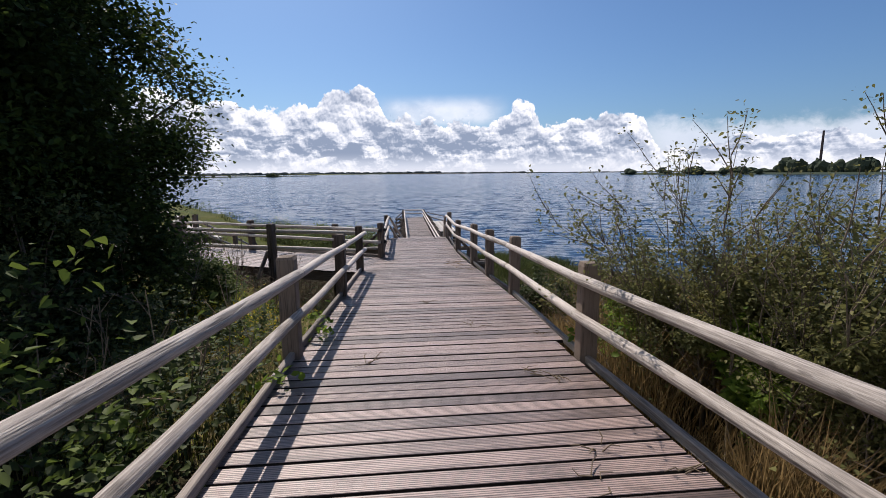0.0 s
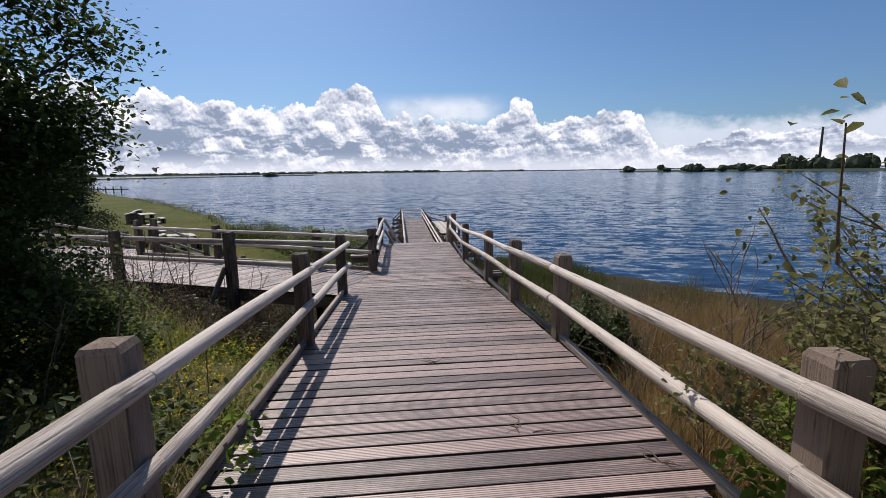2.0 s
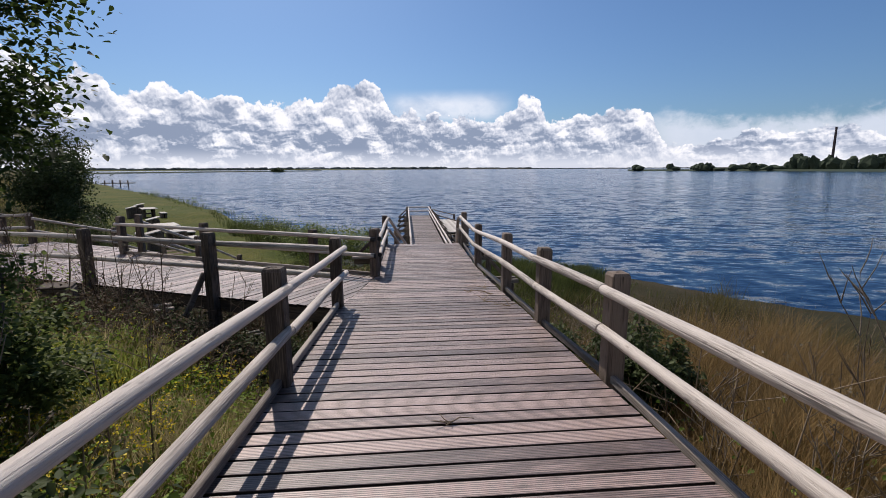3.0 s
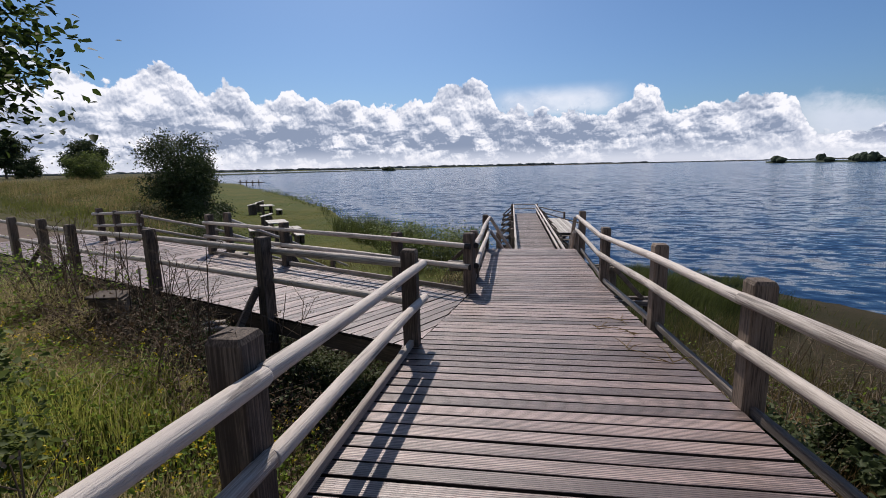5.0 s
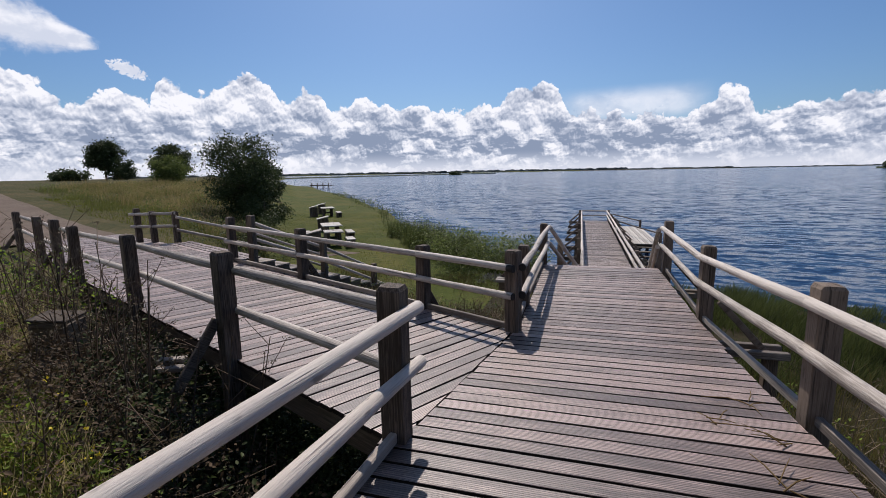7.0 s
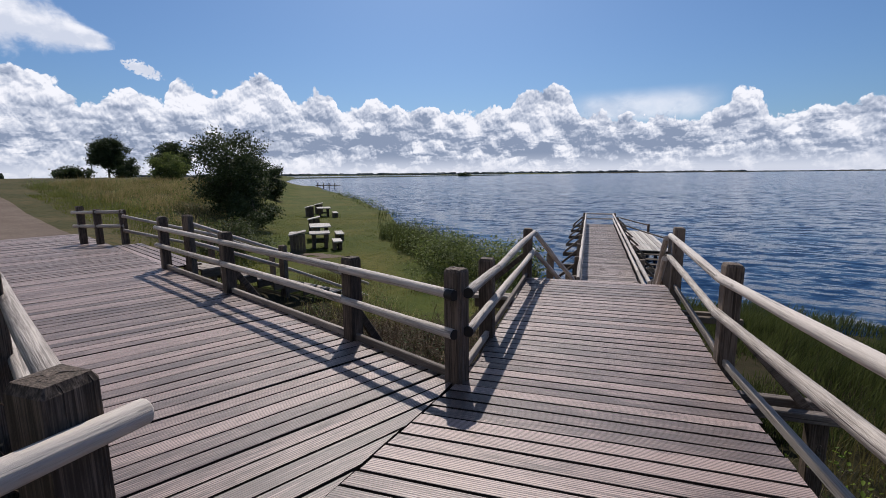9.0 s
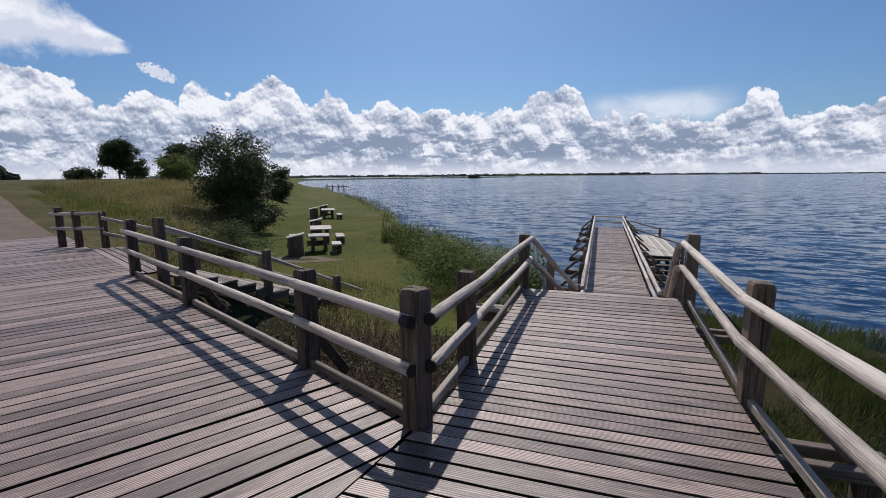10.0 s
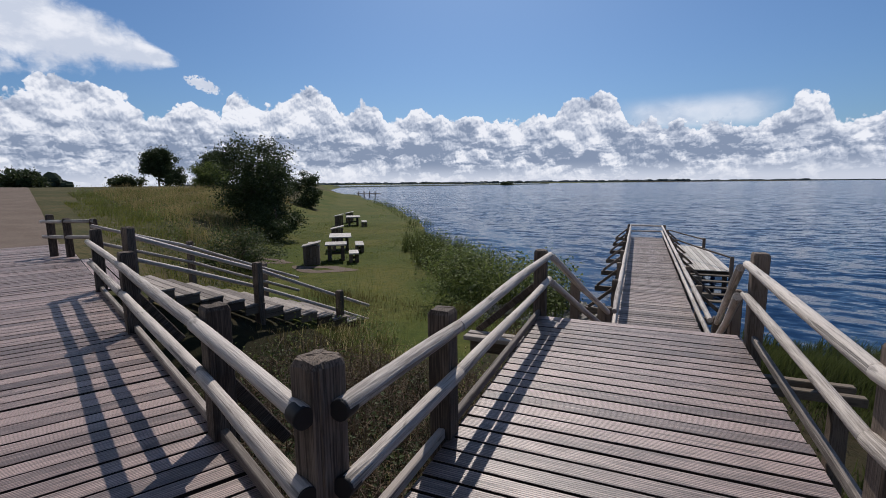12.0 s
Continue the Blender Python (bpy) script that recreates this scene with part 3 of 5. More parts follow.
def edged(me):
    """Colour a plank's sawn sides near black, which paints the shade of the gaps."""
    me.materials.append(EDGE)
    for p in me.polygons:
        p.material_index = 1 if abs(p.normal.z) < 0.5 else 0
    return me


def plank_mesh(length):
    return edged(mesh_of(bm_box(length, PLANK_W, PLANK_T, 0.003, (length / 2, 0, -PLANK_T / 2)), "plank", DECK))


def setting(name, label, category):
    ob = new(name)
    WORLD_OF[ob.name] = Matrix()
    return tagged(ob, label, category, kind="structure")


def lay(parent, mesh, a, b, rng, tilt=0.0):
    """One plank from a towards b, laid a little unevenly."""
    m = along(a, b)
    m.translation += Vector((rng.uniform(-0.008, 0.008), rng.uniform(-0.003, 0.003), rng.uniform(-0.003, 0.002)))
    return part("plank", mesh, None, parent, at=m @ pose(0, 0, 0, tilt + rng.uniform(-0.7, 0.7), 0, rng.uniform(-0.12, 0.12)))


def cut_plank(lo, hi):
    """A plank whose far end is cut aslant: lo and hi are its lengths along its two edges."""
    bm = bmesh.new()
    w = PLANK_W / 2
    top = [bm.verts.new(p) for p in ((0, -w, 0), (lo, -w, 0), (hi, w, 0), (0, w, 0))]
    low = [bm.verts.new((v.co.x, v.co.y, -PLANK_T)) for v in top]
    bm.faces.new(top), bm.faces.new(low[::-1])
    for i in range(4):
        bm.faces.new((top[i], low[i], low[(i + 1) % 4], top[(i + 1) % 4]))
    bmesh.ops.recalc_face_normals(bm, faces=bm.faces[:])
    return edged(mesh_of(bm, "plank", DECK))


rng0 = random.Random(5)
main_deck = setting("deck_main", "weathered grooved timber boardwalk sloping gently towards the lake", "boardwalk")
branch_deck = setting("deck_branch", "weathered grooved timber deck branching towards the gravel path", "boardwalk")
pier_deck = setting("deck_pier", "narrow grey timber pier reaching out over the lake", "pier")
LEFT_X, RIGHT_X, DECK_END = -0.35, 2.15, 4.46
OUTER_X = -0.44      # left plank ends beside the ramp railing
long_plank, short_plank, ramp_plank = plank_mesh(RIGHT_X - OUTER_X + 0.03), plank_mesh(RIGHT_X + 0.01), plank_mesh(2.05 - OUTER_X)
y = -15.5
while y < DECK_END - 0.07:
    z = deck_z(y)
    fall = -4.29 if y < 0.85 else 0.0
    if y < -2.72:
        lay(main_deck, ramp_plank if y < -8.3 else long_plank, (OUTER_X, y, z), (RIGHT_X, y, z), rng0, fall)
    elif y > 0:
        lay(main_deck, short_plank, (0.02, y, z), (RIGHT_X, y, z), rng0, fall)
    else:
        end = lambda yy: RIGHT_X - max(LEFT_X, 0.024 + min(yy, 0) * 0.127)
        lay(main_deck, cut_plank(end(y + PLANK_W / 2), end(y - PLANK_W / 2)), (RIGHT_X, y, z), (0, y, z), rng0, -fall)
    y += PITCH
full_branch = plank_mesh(2.62)
u = -0.80
while u < 14.9:
    far_end = lambda q: max(0.03, 2.6 - max(-0.02, -q / 0.81 * 2.56 + 0.012))
    a, b = branch_at(u, 2.6), branch_at(u, 0)
    lay(branch_deck, full_branch if u > PLANK_W else cut_plank(far_end(u - PLANK_W / 2), far_end(u + PLANK_W / 2)), a, b, rng0)
    u += PITCH
landing_plank = plank_mesh(4.0)
for i in range(4):
    lay(branch_deck, landing_plank, branch_at(7.15, -0.085 - i * PITCH), branch_at(11.15, -0.085 - i * PITCH), rng0)
PIER_Z, PIER_L, PIER_R, PIER_0, PIER_1 = -1.20, 0.77, 2.30, 6.65, 24.1
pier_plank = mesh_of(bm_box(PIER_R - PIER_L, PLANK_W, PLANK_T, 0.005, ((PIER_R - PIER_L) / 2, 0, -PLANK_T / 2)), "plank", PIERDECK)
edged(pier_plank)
y = PIER_0
while y < PIER_1:
    lay(pier_deck, pier_plank, (PIER_L, y, PIER_Z), (PIER_R, y, PIER_Z), rng0)
    y += PITCH


def beam(parent, a, b, w, h, mat=BEAM, name="beam", label="", bevel=0.008):
    L = (Vector(b) - Vector(a)).length
    return part(name, mesh_of(bm_box(L, w, h, bevel, (L / 2, 0, 0)), name, mat), None, parent, label, along(a, b))


# bearers under the decks
for x in (LEFT_X + 0.03, 0.95, RIGHT_X - 0.16):
    beam(main_deck, (x, -15.5, deck_z(-15.5) - 0.14), (x, -2.7, deck_z(-2.7) - 0.14), 0.07, 0.2)
for x in (0.10, 0.95, RIGHT_X - 0.06):
    beam(main_deck, (x, -2.7, deck_z(-2.7) - 0.14), (x, 1.0, deck_z(1) - 0.14), 0.07, 0.2)
    beam(main_deck, (x, 1.0, deck_z(1) - 0.14), (x, DECK_END - 0.05, deck_z(4) - 0.14), 0.07, 0.2)
beam(main_deck, (-0.02, DECK_END - 0.02, -0.065 - 0.14), (RIGHT_X, DECK_END - 0.02, -0.065 - 0.14), 0.05, 0.2)
for v in (0.06, 1.3, 2.54):
    beam(branch_deck, branch_at(0.1 if v < 1 else -0.7, v, -0.14), branch_at(6.8, v, -0.14), 0.07, 0.2)
    beam(branch_deck, branch_at(6.8, v, -0.14), branch_at(14.3, v, -0.14), 0.07, 0.2)
for x in (PIER_L + 0.12, PIER_R - 0.12):
    beam(pier_deck, (x, PIER_0, PIER_Z - 0.14), (x, PIER_1, PIER_Z - 0.14), 0.09, 0.2)

# ---- railings ----
SIDE = 0.15


def railing(name, label, posts, floor_z, inward, rails=(0.80, 0.47), radius=0.042, ext=(0.1, 0.1), deep=1.3, kerb=True, kerb_up=0.045, from_top=False, seed=1, dark_end=False, group="boardwalk railings", turn=0.0, side=SIDE):
    """A railing: square posts (x, y, top) with round rails on the inward side, and a low batten along the deck's edge."""
    rng = random.Random(seed)
    ox, oy, _ = posts[0]
    th = thing(name, label, "railing", (ox, oy, floor_z(ox, oy)), 0, group)
    n = Vector((*inward, 0)).normalized()
    for i, (x, y, top) in enumerate(posts):
        part("post", post_mesh(side, top - floor_z(x, y) + deep, seed * 50 + i), None, th, at=pose(x, y, floor_z(x, y) - deep, rng.uniform(-0.6, 0.6), rng.uniform(-0.6, 0.6), turn + rng.uniform(-3, 3)))
    for i, (p, q) in enumerate(zip(posts, posts[1:])):
        for h in rails:
            ha, hb = (p[2] - h, q[2] - h) if from_top else (floor_z(p[0], p[1]) + h, floor_z(q[0], q[1]) + h)
            a = Vector((p[0], p[1], ha)) + n * (side / 2 + radius * 0.55)
            b = Vector((q[0], q[1], hb)) + n * (side / 2 + radius * 0.55)
            d = (b - a).normalized()
            a = a - d * (ext[0] if i == 0 else 0.0)
            b = b + d * (ext[1] if i == len(posts) - 2 else 0.0)
            r = radius * rng.uniform(0.95, 1.06)
            part("rail", pole_mesh((b - a).length, r, seed * 90 + i * 2 + int(h * 10)), LOG, th, at=along(a, b))
            if dark_end and i == 0:
                part("rail_end", pole_mesh(0.085, r * 1.035, seed + 7, rings=2, cap=0.01), TAR, th, "black tarred rail end", along(a, b) @ pose(-0.012, 0, 0))
        if kerb:
            a, b = Vector((p[0], p[1], floor_z(p[0], p[1]) + kerb_up)), Vector((q[0], q[1], floor_z(q[0], q[1]) + kerb_up))
            d = (b - a).normalized()
            beam(th, a + d * (side / 2 + 0.004) + n * 0.005, b - d * (side / 2 + 0.004) + n * 0.005, 0.05, 0.07, KERB, "edge_batten")
    return th


main_floor = lambda x, y: deck_z(y)
railing("railing_ramp", "weathered post and round-rail fence beside overgrown bank", [(-0.47, -14.9, 2.05), (-0.46, -12.1, 1.90), (-0.445, -8.47, 1.572), (-0.39, -5.507, 1.375), (-0.345, -2.70, 1.181)], main_floor, (1, 0), (0.165, 0.515), from_top=True, seed=2, ext=(0.1, 0.17))
railing("railing_lakeside", "long weathered post and round-rail fence above dry reeds", [(2.12, -14.6, 1.90), (2.12, -11.8, 1.725), (2.14, -8.79, 1.507), (2.28, -5.604, 1.295), (2.25, -3.791, 1.19), (2.29, -1.599, 1.053), (2.25, 1.245, 0.866), (2.31, 4.32, 0.85)], main_floor, (-1, 0), (0.135, 0.465), from_top=True, seed=3, ext=(0.1, 0.06), kerb_up=0.0)
railing("railing_stairhead", "weathered rail fence rising from a corner post with tarred ends", [(0.0, 0.0, 0.95), (-0.02, 1.30, 0.80), (0.0, 4.39, 0.773)], main_floor, (1, 0), (0.76, 0.44), seed=4, ext=(0.01, 0.1), dark_end=True)


def branch_floor(x, y):
    p = Vector((x, y, 0))
    return branch_z(p.dot(U), p.dot(V))


ta = math.degrees(math.atan2(U.y, U.x))


def on_branch(u, v, top):
    p = U * u + V * v
    return (p.x, p.y, top)


railing("railing_branch_lake", "weathered fence from the tarred corner post along the branch", [(0.0, 0.0, 0.95), on_branch(1.46, -0.02, 0.872), on_branch(4.40, -0.01, 0.91), on_branch(7.10, 0.02, 0.98)][0:4], branch_floor, (V.x, V.y), (0.76, 0.44), seed=5, ext=(0.05, 0.1), dark_end=True, turn=ta) 
railing("railing_branch_bank", "weathered fence standing along the overgrown bank edge", [on_branch(-0.80, 2.62, 1.181), on_branch(1.43, 2.63, 1.162), on_branch(4.35, 2.60, 1.10), on_branch(7.28, 2.67, 1.036), on_branch(8.75, 2.70, 1.08), on_branch(10.55, 2.72, 1.05), on_branch(13.6, 2.73, 1.03)][1:], branch_floor, (-V.x, -V.y), (0.84, 0.46), seed=6, ext=(2.15, 0.1), turn=ta, kerb=False)
railing("railing_path_end", "short weathered fence with three posts beside the gravel path", [(-11.20, 4.80, 1.0), (-10.75, 4.90, 0.92), (-10.2, 5.14, 0.90)], branch_floor, (-0.35, -0.9), (0.80, 0.45), seed=7, kerb=False, turn=ta)

for yy, zz in ((1.15, -0.42), (4.0, -0.45)):
    th = thing("outrigger", "grey timber outrigger carrying a railing post", "beam", (2.4, yy, zz - 0.4))
    for k in (-0.13, 0.13):
        beam(th, (2.36, yy + k, zz), (3.15, yy + k, zz), 0.09, 0.09, KERB if yy < 2 else BEAM, "arm")
    beam(th, (3.02, yy, zz - 0.1), (2.40, yy, zz + 0.60), 0.05, 0.08, POST, "strut")
    part("prop", post_mesh(0.14, 1.4, 3), None, th, at=pose(3.0, yy, zz - 1.46))

th = thing("outrigger", "grey timber outrigger beside the stair head", "beam", (-0.5, 4.3, -0.9))
for k in (0, 0.16):
    beam(th, (-0.95, 4.2 + k, -0.42), (0.02, 4.2 + k, -0.42), 0.12, 0.06, KERB, "arm")
beam(th, (-0.9, 4.32, -0.56), (0.02, 4.32, -0.56), 0.10, 0.16, BEAM, "bearer")
beam(th, (-0.85, 4.44, -0.40), (-0.06, 4.44, 0.30), 0.05, 0.09, POST, "strut")

# diagonal braces outside the posts of the branch
for u, v, sgn in ((1.43, 2.63, 1), (7.28, 2.67, 1), (8.75, 2.70, 1), (13.6, 2.73, 1), (1.46, -0.02, -1), (4.40, -0.01, -1)):
    th = thing("post_brace", "dark diagonal timber brace behind a fence post", "brace", branch_at(u, v + sgn * 0.7, -0.6))
    beam(th, branch_at(u + 0.09, v + sgn * 0.46, -0.22), branch_at(u + 0.09, v + sgn * 0.05, 0.38), 0.05, 0.09, POST, "strut")


def step_flight(name, label, p0, d, across, z0, z1, count, going, width, mat=DECK, nose=0.03):
    """A flight of open plank steps from p0 along d, with sawtooth stringers at both sides."""
    th = thing(name, label, "stairs", (p0[0], p0[1], z1))
    d, c = Vector((*d, 0)).normalized(), Vector((*across, 0)).normalized()
    rise = (z0 - z1) / (count + 1)
    p0 = Vector((*p0, 0))
    for i in range(count):
        z = z0 - rise * (i + 1)
        n = max(2, round(going / 0.145))
        for j in range(n):
            s = p0 + d * (going * i + (j + 0.5) * going / n + nose * 0)
            a = Vector((s.x, s.y, z))
            w = going / n - 0.007
            bmx = bm_box(width, w, 0.036, 0.004, (width / 2, 0, -0.018))
            part("tread", mesh_of(bmx, "tread", mat), None, th, at=along(a, a + c))
    for side in (0.05, width - 0.05):
        for i in range(count):
            z = z0 - rise * (i + 1)
            a = p0 + c * side + d * (going * i)
            beam(th, Vector((a.x, a.y, z - 0.036 - rise / 2)), Vector((a.x, a.y, z - 0.036 - rise / 2)) + d * (going * 0.98), 0.05, rise + 0.02, BEAM, "stringer")
    return th


# from the deck's end down to the pier
step_flight("pier_stairs", "weathered timber steps down to the pier", (0.45, DECK_END + 0.02), (0, 1), (1, 0), -0.065, PIER_Z, 6, 0.36, 1.85)


def slope_rails(name, label, tops, side=0.13, radius=0.045, deep=1.2, drops=(0.12, 0.42), inward=(1, 0), seed=1, ext=(0.0, 0.1), first_post=True):
    """Posts with their tops at the given places, and two rails that follow them."""
    th = thing(name, label, "railing", (tops[0][0], tops[0][1], tops[0][2] - 0.9))
    n = Vector((*inward, 0)).normalized()
    for i, (x, y, z) in enumerate(tops):
        if i or first_post:
            part("post", post_mesh(side, deep + 0.6, seed * 31 + i), None, th, at=pose(x, y, z - deep - 0.6))
    for i, (p, q) in enumerate(zip(tops, tops[1:])):
        for dz in drops:
            a, b = Vector(p) - Vector((0, 0, dz)) + n * (side / 2 + radius * 0.8), Vector(q) - Vector((0, 0, dz)) + n * (side / 2 + radius * 0.8)
            e = (b - a).normalized()
            a, b = (a - e * ext[0] if i == 0 else a), (b + e * ext[1] if i == len(tops) - 2 else b)
            part("rail", pole_mesh((b - a).length, radius, seed * 77 + i * 3 + int(dz * 10)), LOG, th, at=along(a, b))
    return th


slope_rails("railing_pier_steps", "round stair rails leading down to the pier", [(0.03, 4.50, 0.80), (0.30, 5.6, 0.18), (0.60, 6.9, -0.50)], inward=(1, 0), seed=11, first_post=False, drops=(0.14, 0.46))
slope_rails("railing_pier_steps", "round stair rails leading down to the pier", [(2.27, 4.45, 0.80), (2.36, 5.6, 0.18), (2.45, 6.9, -0.50)], inward=(-1, 0), seed=12, first_post=False, drops=(0.14, 0.46))

# pier railings, with outriggers under each post
for sx, x, seed in ((1, PIER_L - 0.06, 21), (-1, PIER_R + 0.06, 22)):
    tops = [(x, yy, PIER_Z + 0.64) for yy in (6.95, 9.4, 11.8, 14.2, 16.6, 19.0, 21.5, 24.0)]
    th = slope_rails("railing_pier", "low round-rail fence along the pier with outrigger props", tops, side=0.12, radius=0.045, deep=1.5, drops=(0.07, 0.33), inward=(sx, 0), seed=seed)
    for _, yy, _ in tops:
        beam(th, (x + sx * 0.3, yy + 0.09, PIER_Z - 0.13), (x - sx * 0.62, yy + 0.09, PIER_Z - 0.13), 0.10, 0.14, BEAM, "outrigger")
        beam(th, (x - sx * 0.56, yy + 0.09, PIER_Z - 0.05), (x - sx * 0.03, yy + 0.09, PIER_Z + 0.42), 0.07, 0.07, POST, "prop")
        part("pile", post_mesh(0.16, 1.9, seed), None, th, at=pose(x - sx * 0.1, yy + 0.22, PIER_Z - 2.1))
th = thing("railing_pier_end", "two rails closing the end of the pier", "railing", (PIER_L, 24.0, PIER_Z))
for h in (0.58, 0.30):
    part("rail", pole_mesh(1.75, 0.042, int(h * 100)), LOG, th, at=along((PIER_L - 0.1, 24.12, PIER_Z + h), (PIER_R + 0.1, 24.12, PIER_Z + h)))

# landing stage beside the pier
th = thing("landing_stage", "pale plank landing stage with a bent metal handrail", "jetty", (2.7, 16.0, -1.9))
for i in range(9):
    beam(th, (2.55 + i * 0.15, 21.4, -1.24), (2.72 + i * 0.15, 15.6, -1.30), 0.14, 0.035, TABLE, "plank")
for yy in (15.9, 18.4, 21.0):
    beam(th, (2.5, yy, -1.38), (3.95, yy, -1.38), 0.1, 0.14, BEAM, "bearer")
    for xx in (2.7, 3.85):
        part("pile", post_mesh(0.13, 1.6, 4), None, th, at=pose(xx, yy + 0.12, -2.95))
for i in range(5):
    beam(th, (2.75, 15.5 - i * 0.32, -1.42 - i * 0.14), (3.9, 15.5 - i * 0.32, -1.42 - i * 0.14), 0.28, 0.04, BEAM, "step")
for a, b in (((2.55, 23.0, -0.72), (3.75, 20.8, -0.86)), ((2.55, 19.0, -0.70), (3.95, 15.6, -0.86))):
    part("handrail", pole_mesh((Vector(b) - Vector(a)).length, 0.028, 8), BEAM, th, at=along(a, b))
    part("rail_post", post_mesh(0.11, 1.35, 9), None, th, at=pose(b[0], b[1], b[2] - 1.30))

# wide steps from the branch down to the lawn
S_DIR, S_ACR = Vector((0.30, 0.954, 0)), Vector((-0.954, 0.30, 0))
S0 = Vector((-6.22, 3.55, 0))
step_flight("lawn_stairs", "wide grey timber steps down to the lawn", (S0.x, S0.y), (S_DIR.x, S_DIR.y), (S_ACR.x, S_ACR.y), 0.04, -1.72, 11, 0.40, 2.5, KERB)
near = [(-6.2, 3.3, 0.99), (-5.72, 5.40, 0.12), (-5.22, 7.35, -0.83)]
slope_rails("railing_lawn_steps", "sloping weathered rails beside the lawn steps", near, side=0.14, radius=0.04, drops=(0.14, 0.50), inward=(S_ACR.x, S_ACR.y), seed=31, deep=1.4, ext=(0, 1.1))
far_side = [(-10.12, 5.0, 0.90), (-8.62, 6.25, 0.32), (-8.0, 7.9, -0.44)]
slope_rails("railing_lawn_steps", "sloping weathered rails beside the lawn steps", far_side, side=0.12, radius=0.04, drops=(0.14, 0.50), inward=(-S_ACR.x, -S_ACR.y), seed=32, deep=1.4, ext=(0, 1.0), first_post=False)

# ---- gravel path ----
def make_road():
    us, vs = np.concatenate([np.linspace(14.95, 40, 40), np.geomspace(42, 260, 30)]), np.linspace(0.1, 3.4, 9)
    A, B = np.meshgrid(us, vs)
    X = U.x * A + V.x * B
    Y = U.y * A + V.y * B
    Z = land(X, Y) + 0.06
    v = np.stack([X, Y, Z], -1).reshape(-1, 3)
    n = len(us)
    i = (np.arange(len(vs) - 1)[:, None] * n + np.arange(n - 1)[None]).ravel()
    me = np_mesh("road", v, np.stack([i, i + 1, i + n + 1, i + n], 1), GRAVEL)
    tagged(new("path", me), "pale gravel footpath running off across the meadow", "path", kind="structure")


make_road()

# ---- plants ----
R = np.random.default_rng(11)


def clear(x, y, margin=0.0):
    """True where no deck, stair or pier stands."""
    u, v = U.x * x + U.y * y, V.x * x + V.y * y
    main = (x > -0.42 - margin) & (x < 2.28 + margin) & (y < 4.6)
    br = (u > -1.0) & (u < 15.0) & (v > -0.10 - margin) & (v < 2.72 + margin)
    pier = (x > 0.2) & (x < 2.8) & (y > 4)
    su, sv = (x - S0.x) * S_DIR.x + (y - S0.y) * S_DIR.y, (x - S0.x) * S_ACR.x + (y - S0.y) * S_ACR.y
    st = (su > -0.5) & (su < 4.6) & (sv > -0.1) & (sv < 2.6)
    return ~(main | br | pier | st)


def scatter(n, x0, x1, y0, y1, keep=None, clump=0.0, margin=0.0):
    x, y = R.uniform(x0, x1, n), R.uniform(y0, y1, n)
    ok = clear(x, y, margin)
    # outer edges thin out
    fx, fy = min(2.5, 0.16 * (x1 - x0)), min(1.6, 0.12 * (y1 - y0))
    rim = R.uniform(0.0, 1.0, n) + 0.25 * wobble(x * 1.1, y * 1.2)
    if x0 < -2:
        ok &= (x - x0) / fx > rim
    if x1 > 4:
        ok &= (x1 - x) / fx > rim
    ok &= ((y - y0) / fy > rim) & ((y1 - y) / fy > rim)
    if clump:
        ok &= (wobble(x * 1.7 + 3, y * 1.9) + R.normal(0, 0.3, n)) > clump
    if keep is not None:
        ok &= keep(x, y)
    x, y = x[ok], y[ok]
    return np.stack([x, y, land(x, y)], 1)


def stuff(name, label, category, v, f, mat):
    ob = new(name, np_mesh(name, v, f, mat))
    return tagged(ob, label, category, kind="stuff")


def grass(name, label, pts, h, w, mat, lean=0.4, wind=(0.1, -0.05)):
    tall = np.clip(0.75 + 0.55 * wobble(pts[:, 0] * 2.1, pts[:, 1] * 2.3 + 1) + 0.25 * wobble(pts[:, 0] * 5.3, pts[:, 1] * 4.7), 0.3, 1.5)
    v, f = blades(R, pts, h * tall, w, lean, wind)
    return stuff(name, label, "grass", v, f, mat)


def inside_shore(x, y, d=0.3):
    return np.interp(x, SX, SY) - y > d


wline = lambda x, y: (x + 11) * 0.8 + (y - 10) * 0.6
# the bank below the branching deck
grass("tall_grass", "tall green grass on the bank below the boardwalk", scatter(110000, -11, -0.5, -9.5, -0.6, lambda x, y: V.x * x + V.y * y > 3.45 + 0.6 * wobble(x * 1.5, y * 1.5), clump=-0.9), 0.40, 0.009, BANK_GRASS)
grass("tall_grass", "straw-coloured seeding grass on the bank", scatter(170000, -10, -0.5, -9.5, -0.8, lambda x, y: V.x * x + V.y * y > 3.45 + 0.6 * wobble(x * 1.5, y * 1.5), clump=-0.05), 0.55, 0.008, STRAW, 0.6)
# beside the lake-side rail
grass("dry_grass", "tall dry brown grass below the lakeside railing", scatter(150000, 2.40, 8.5, -15.5, -1.0, lambda x, y: inside_shore(x, y, 0.2), clump=-0.5), 1.0, 0.008, DRY, 0.55)
grass("tall_grass", "olive tall grass below the lakeside railing", scatter(34000, 2.45, 10.5, -15.5, 4.0, lambda x, y: inside_shore(x, y, 0.2), clump=-0.1), 0.62, 0.010, OLIVE, 0.6)
grass("reeds", "dense green reeds standing along the lake edge", scatter(36000, 2.5, 8.5, 1.6, 11.0, lambda x, y: inside_shore(x, y, -0.5) & (y > 2.2 + 0.2 * x), clump=-0.3), 0.42, 0.014, REED, 0.5, (0.18, -0.08))
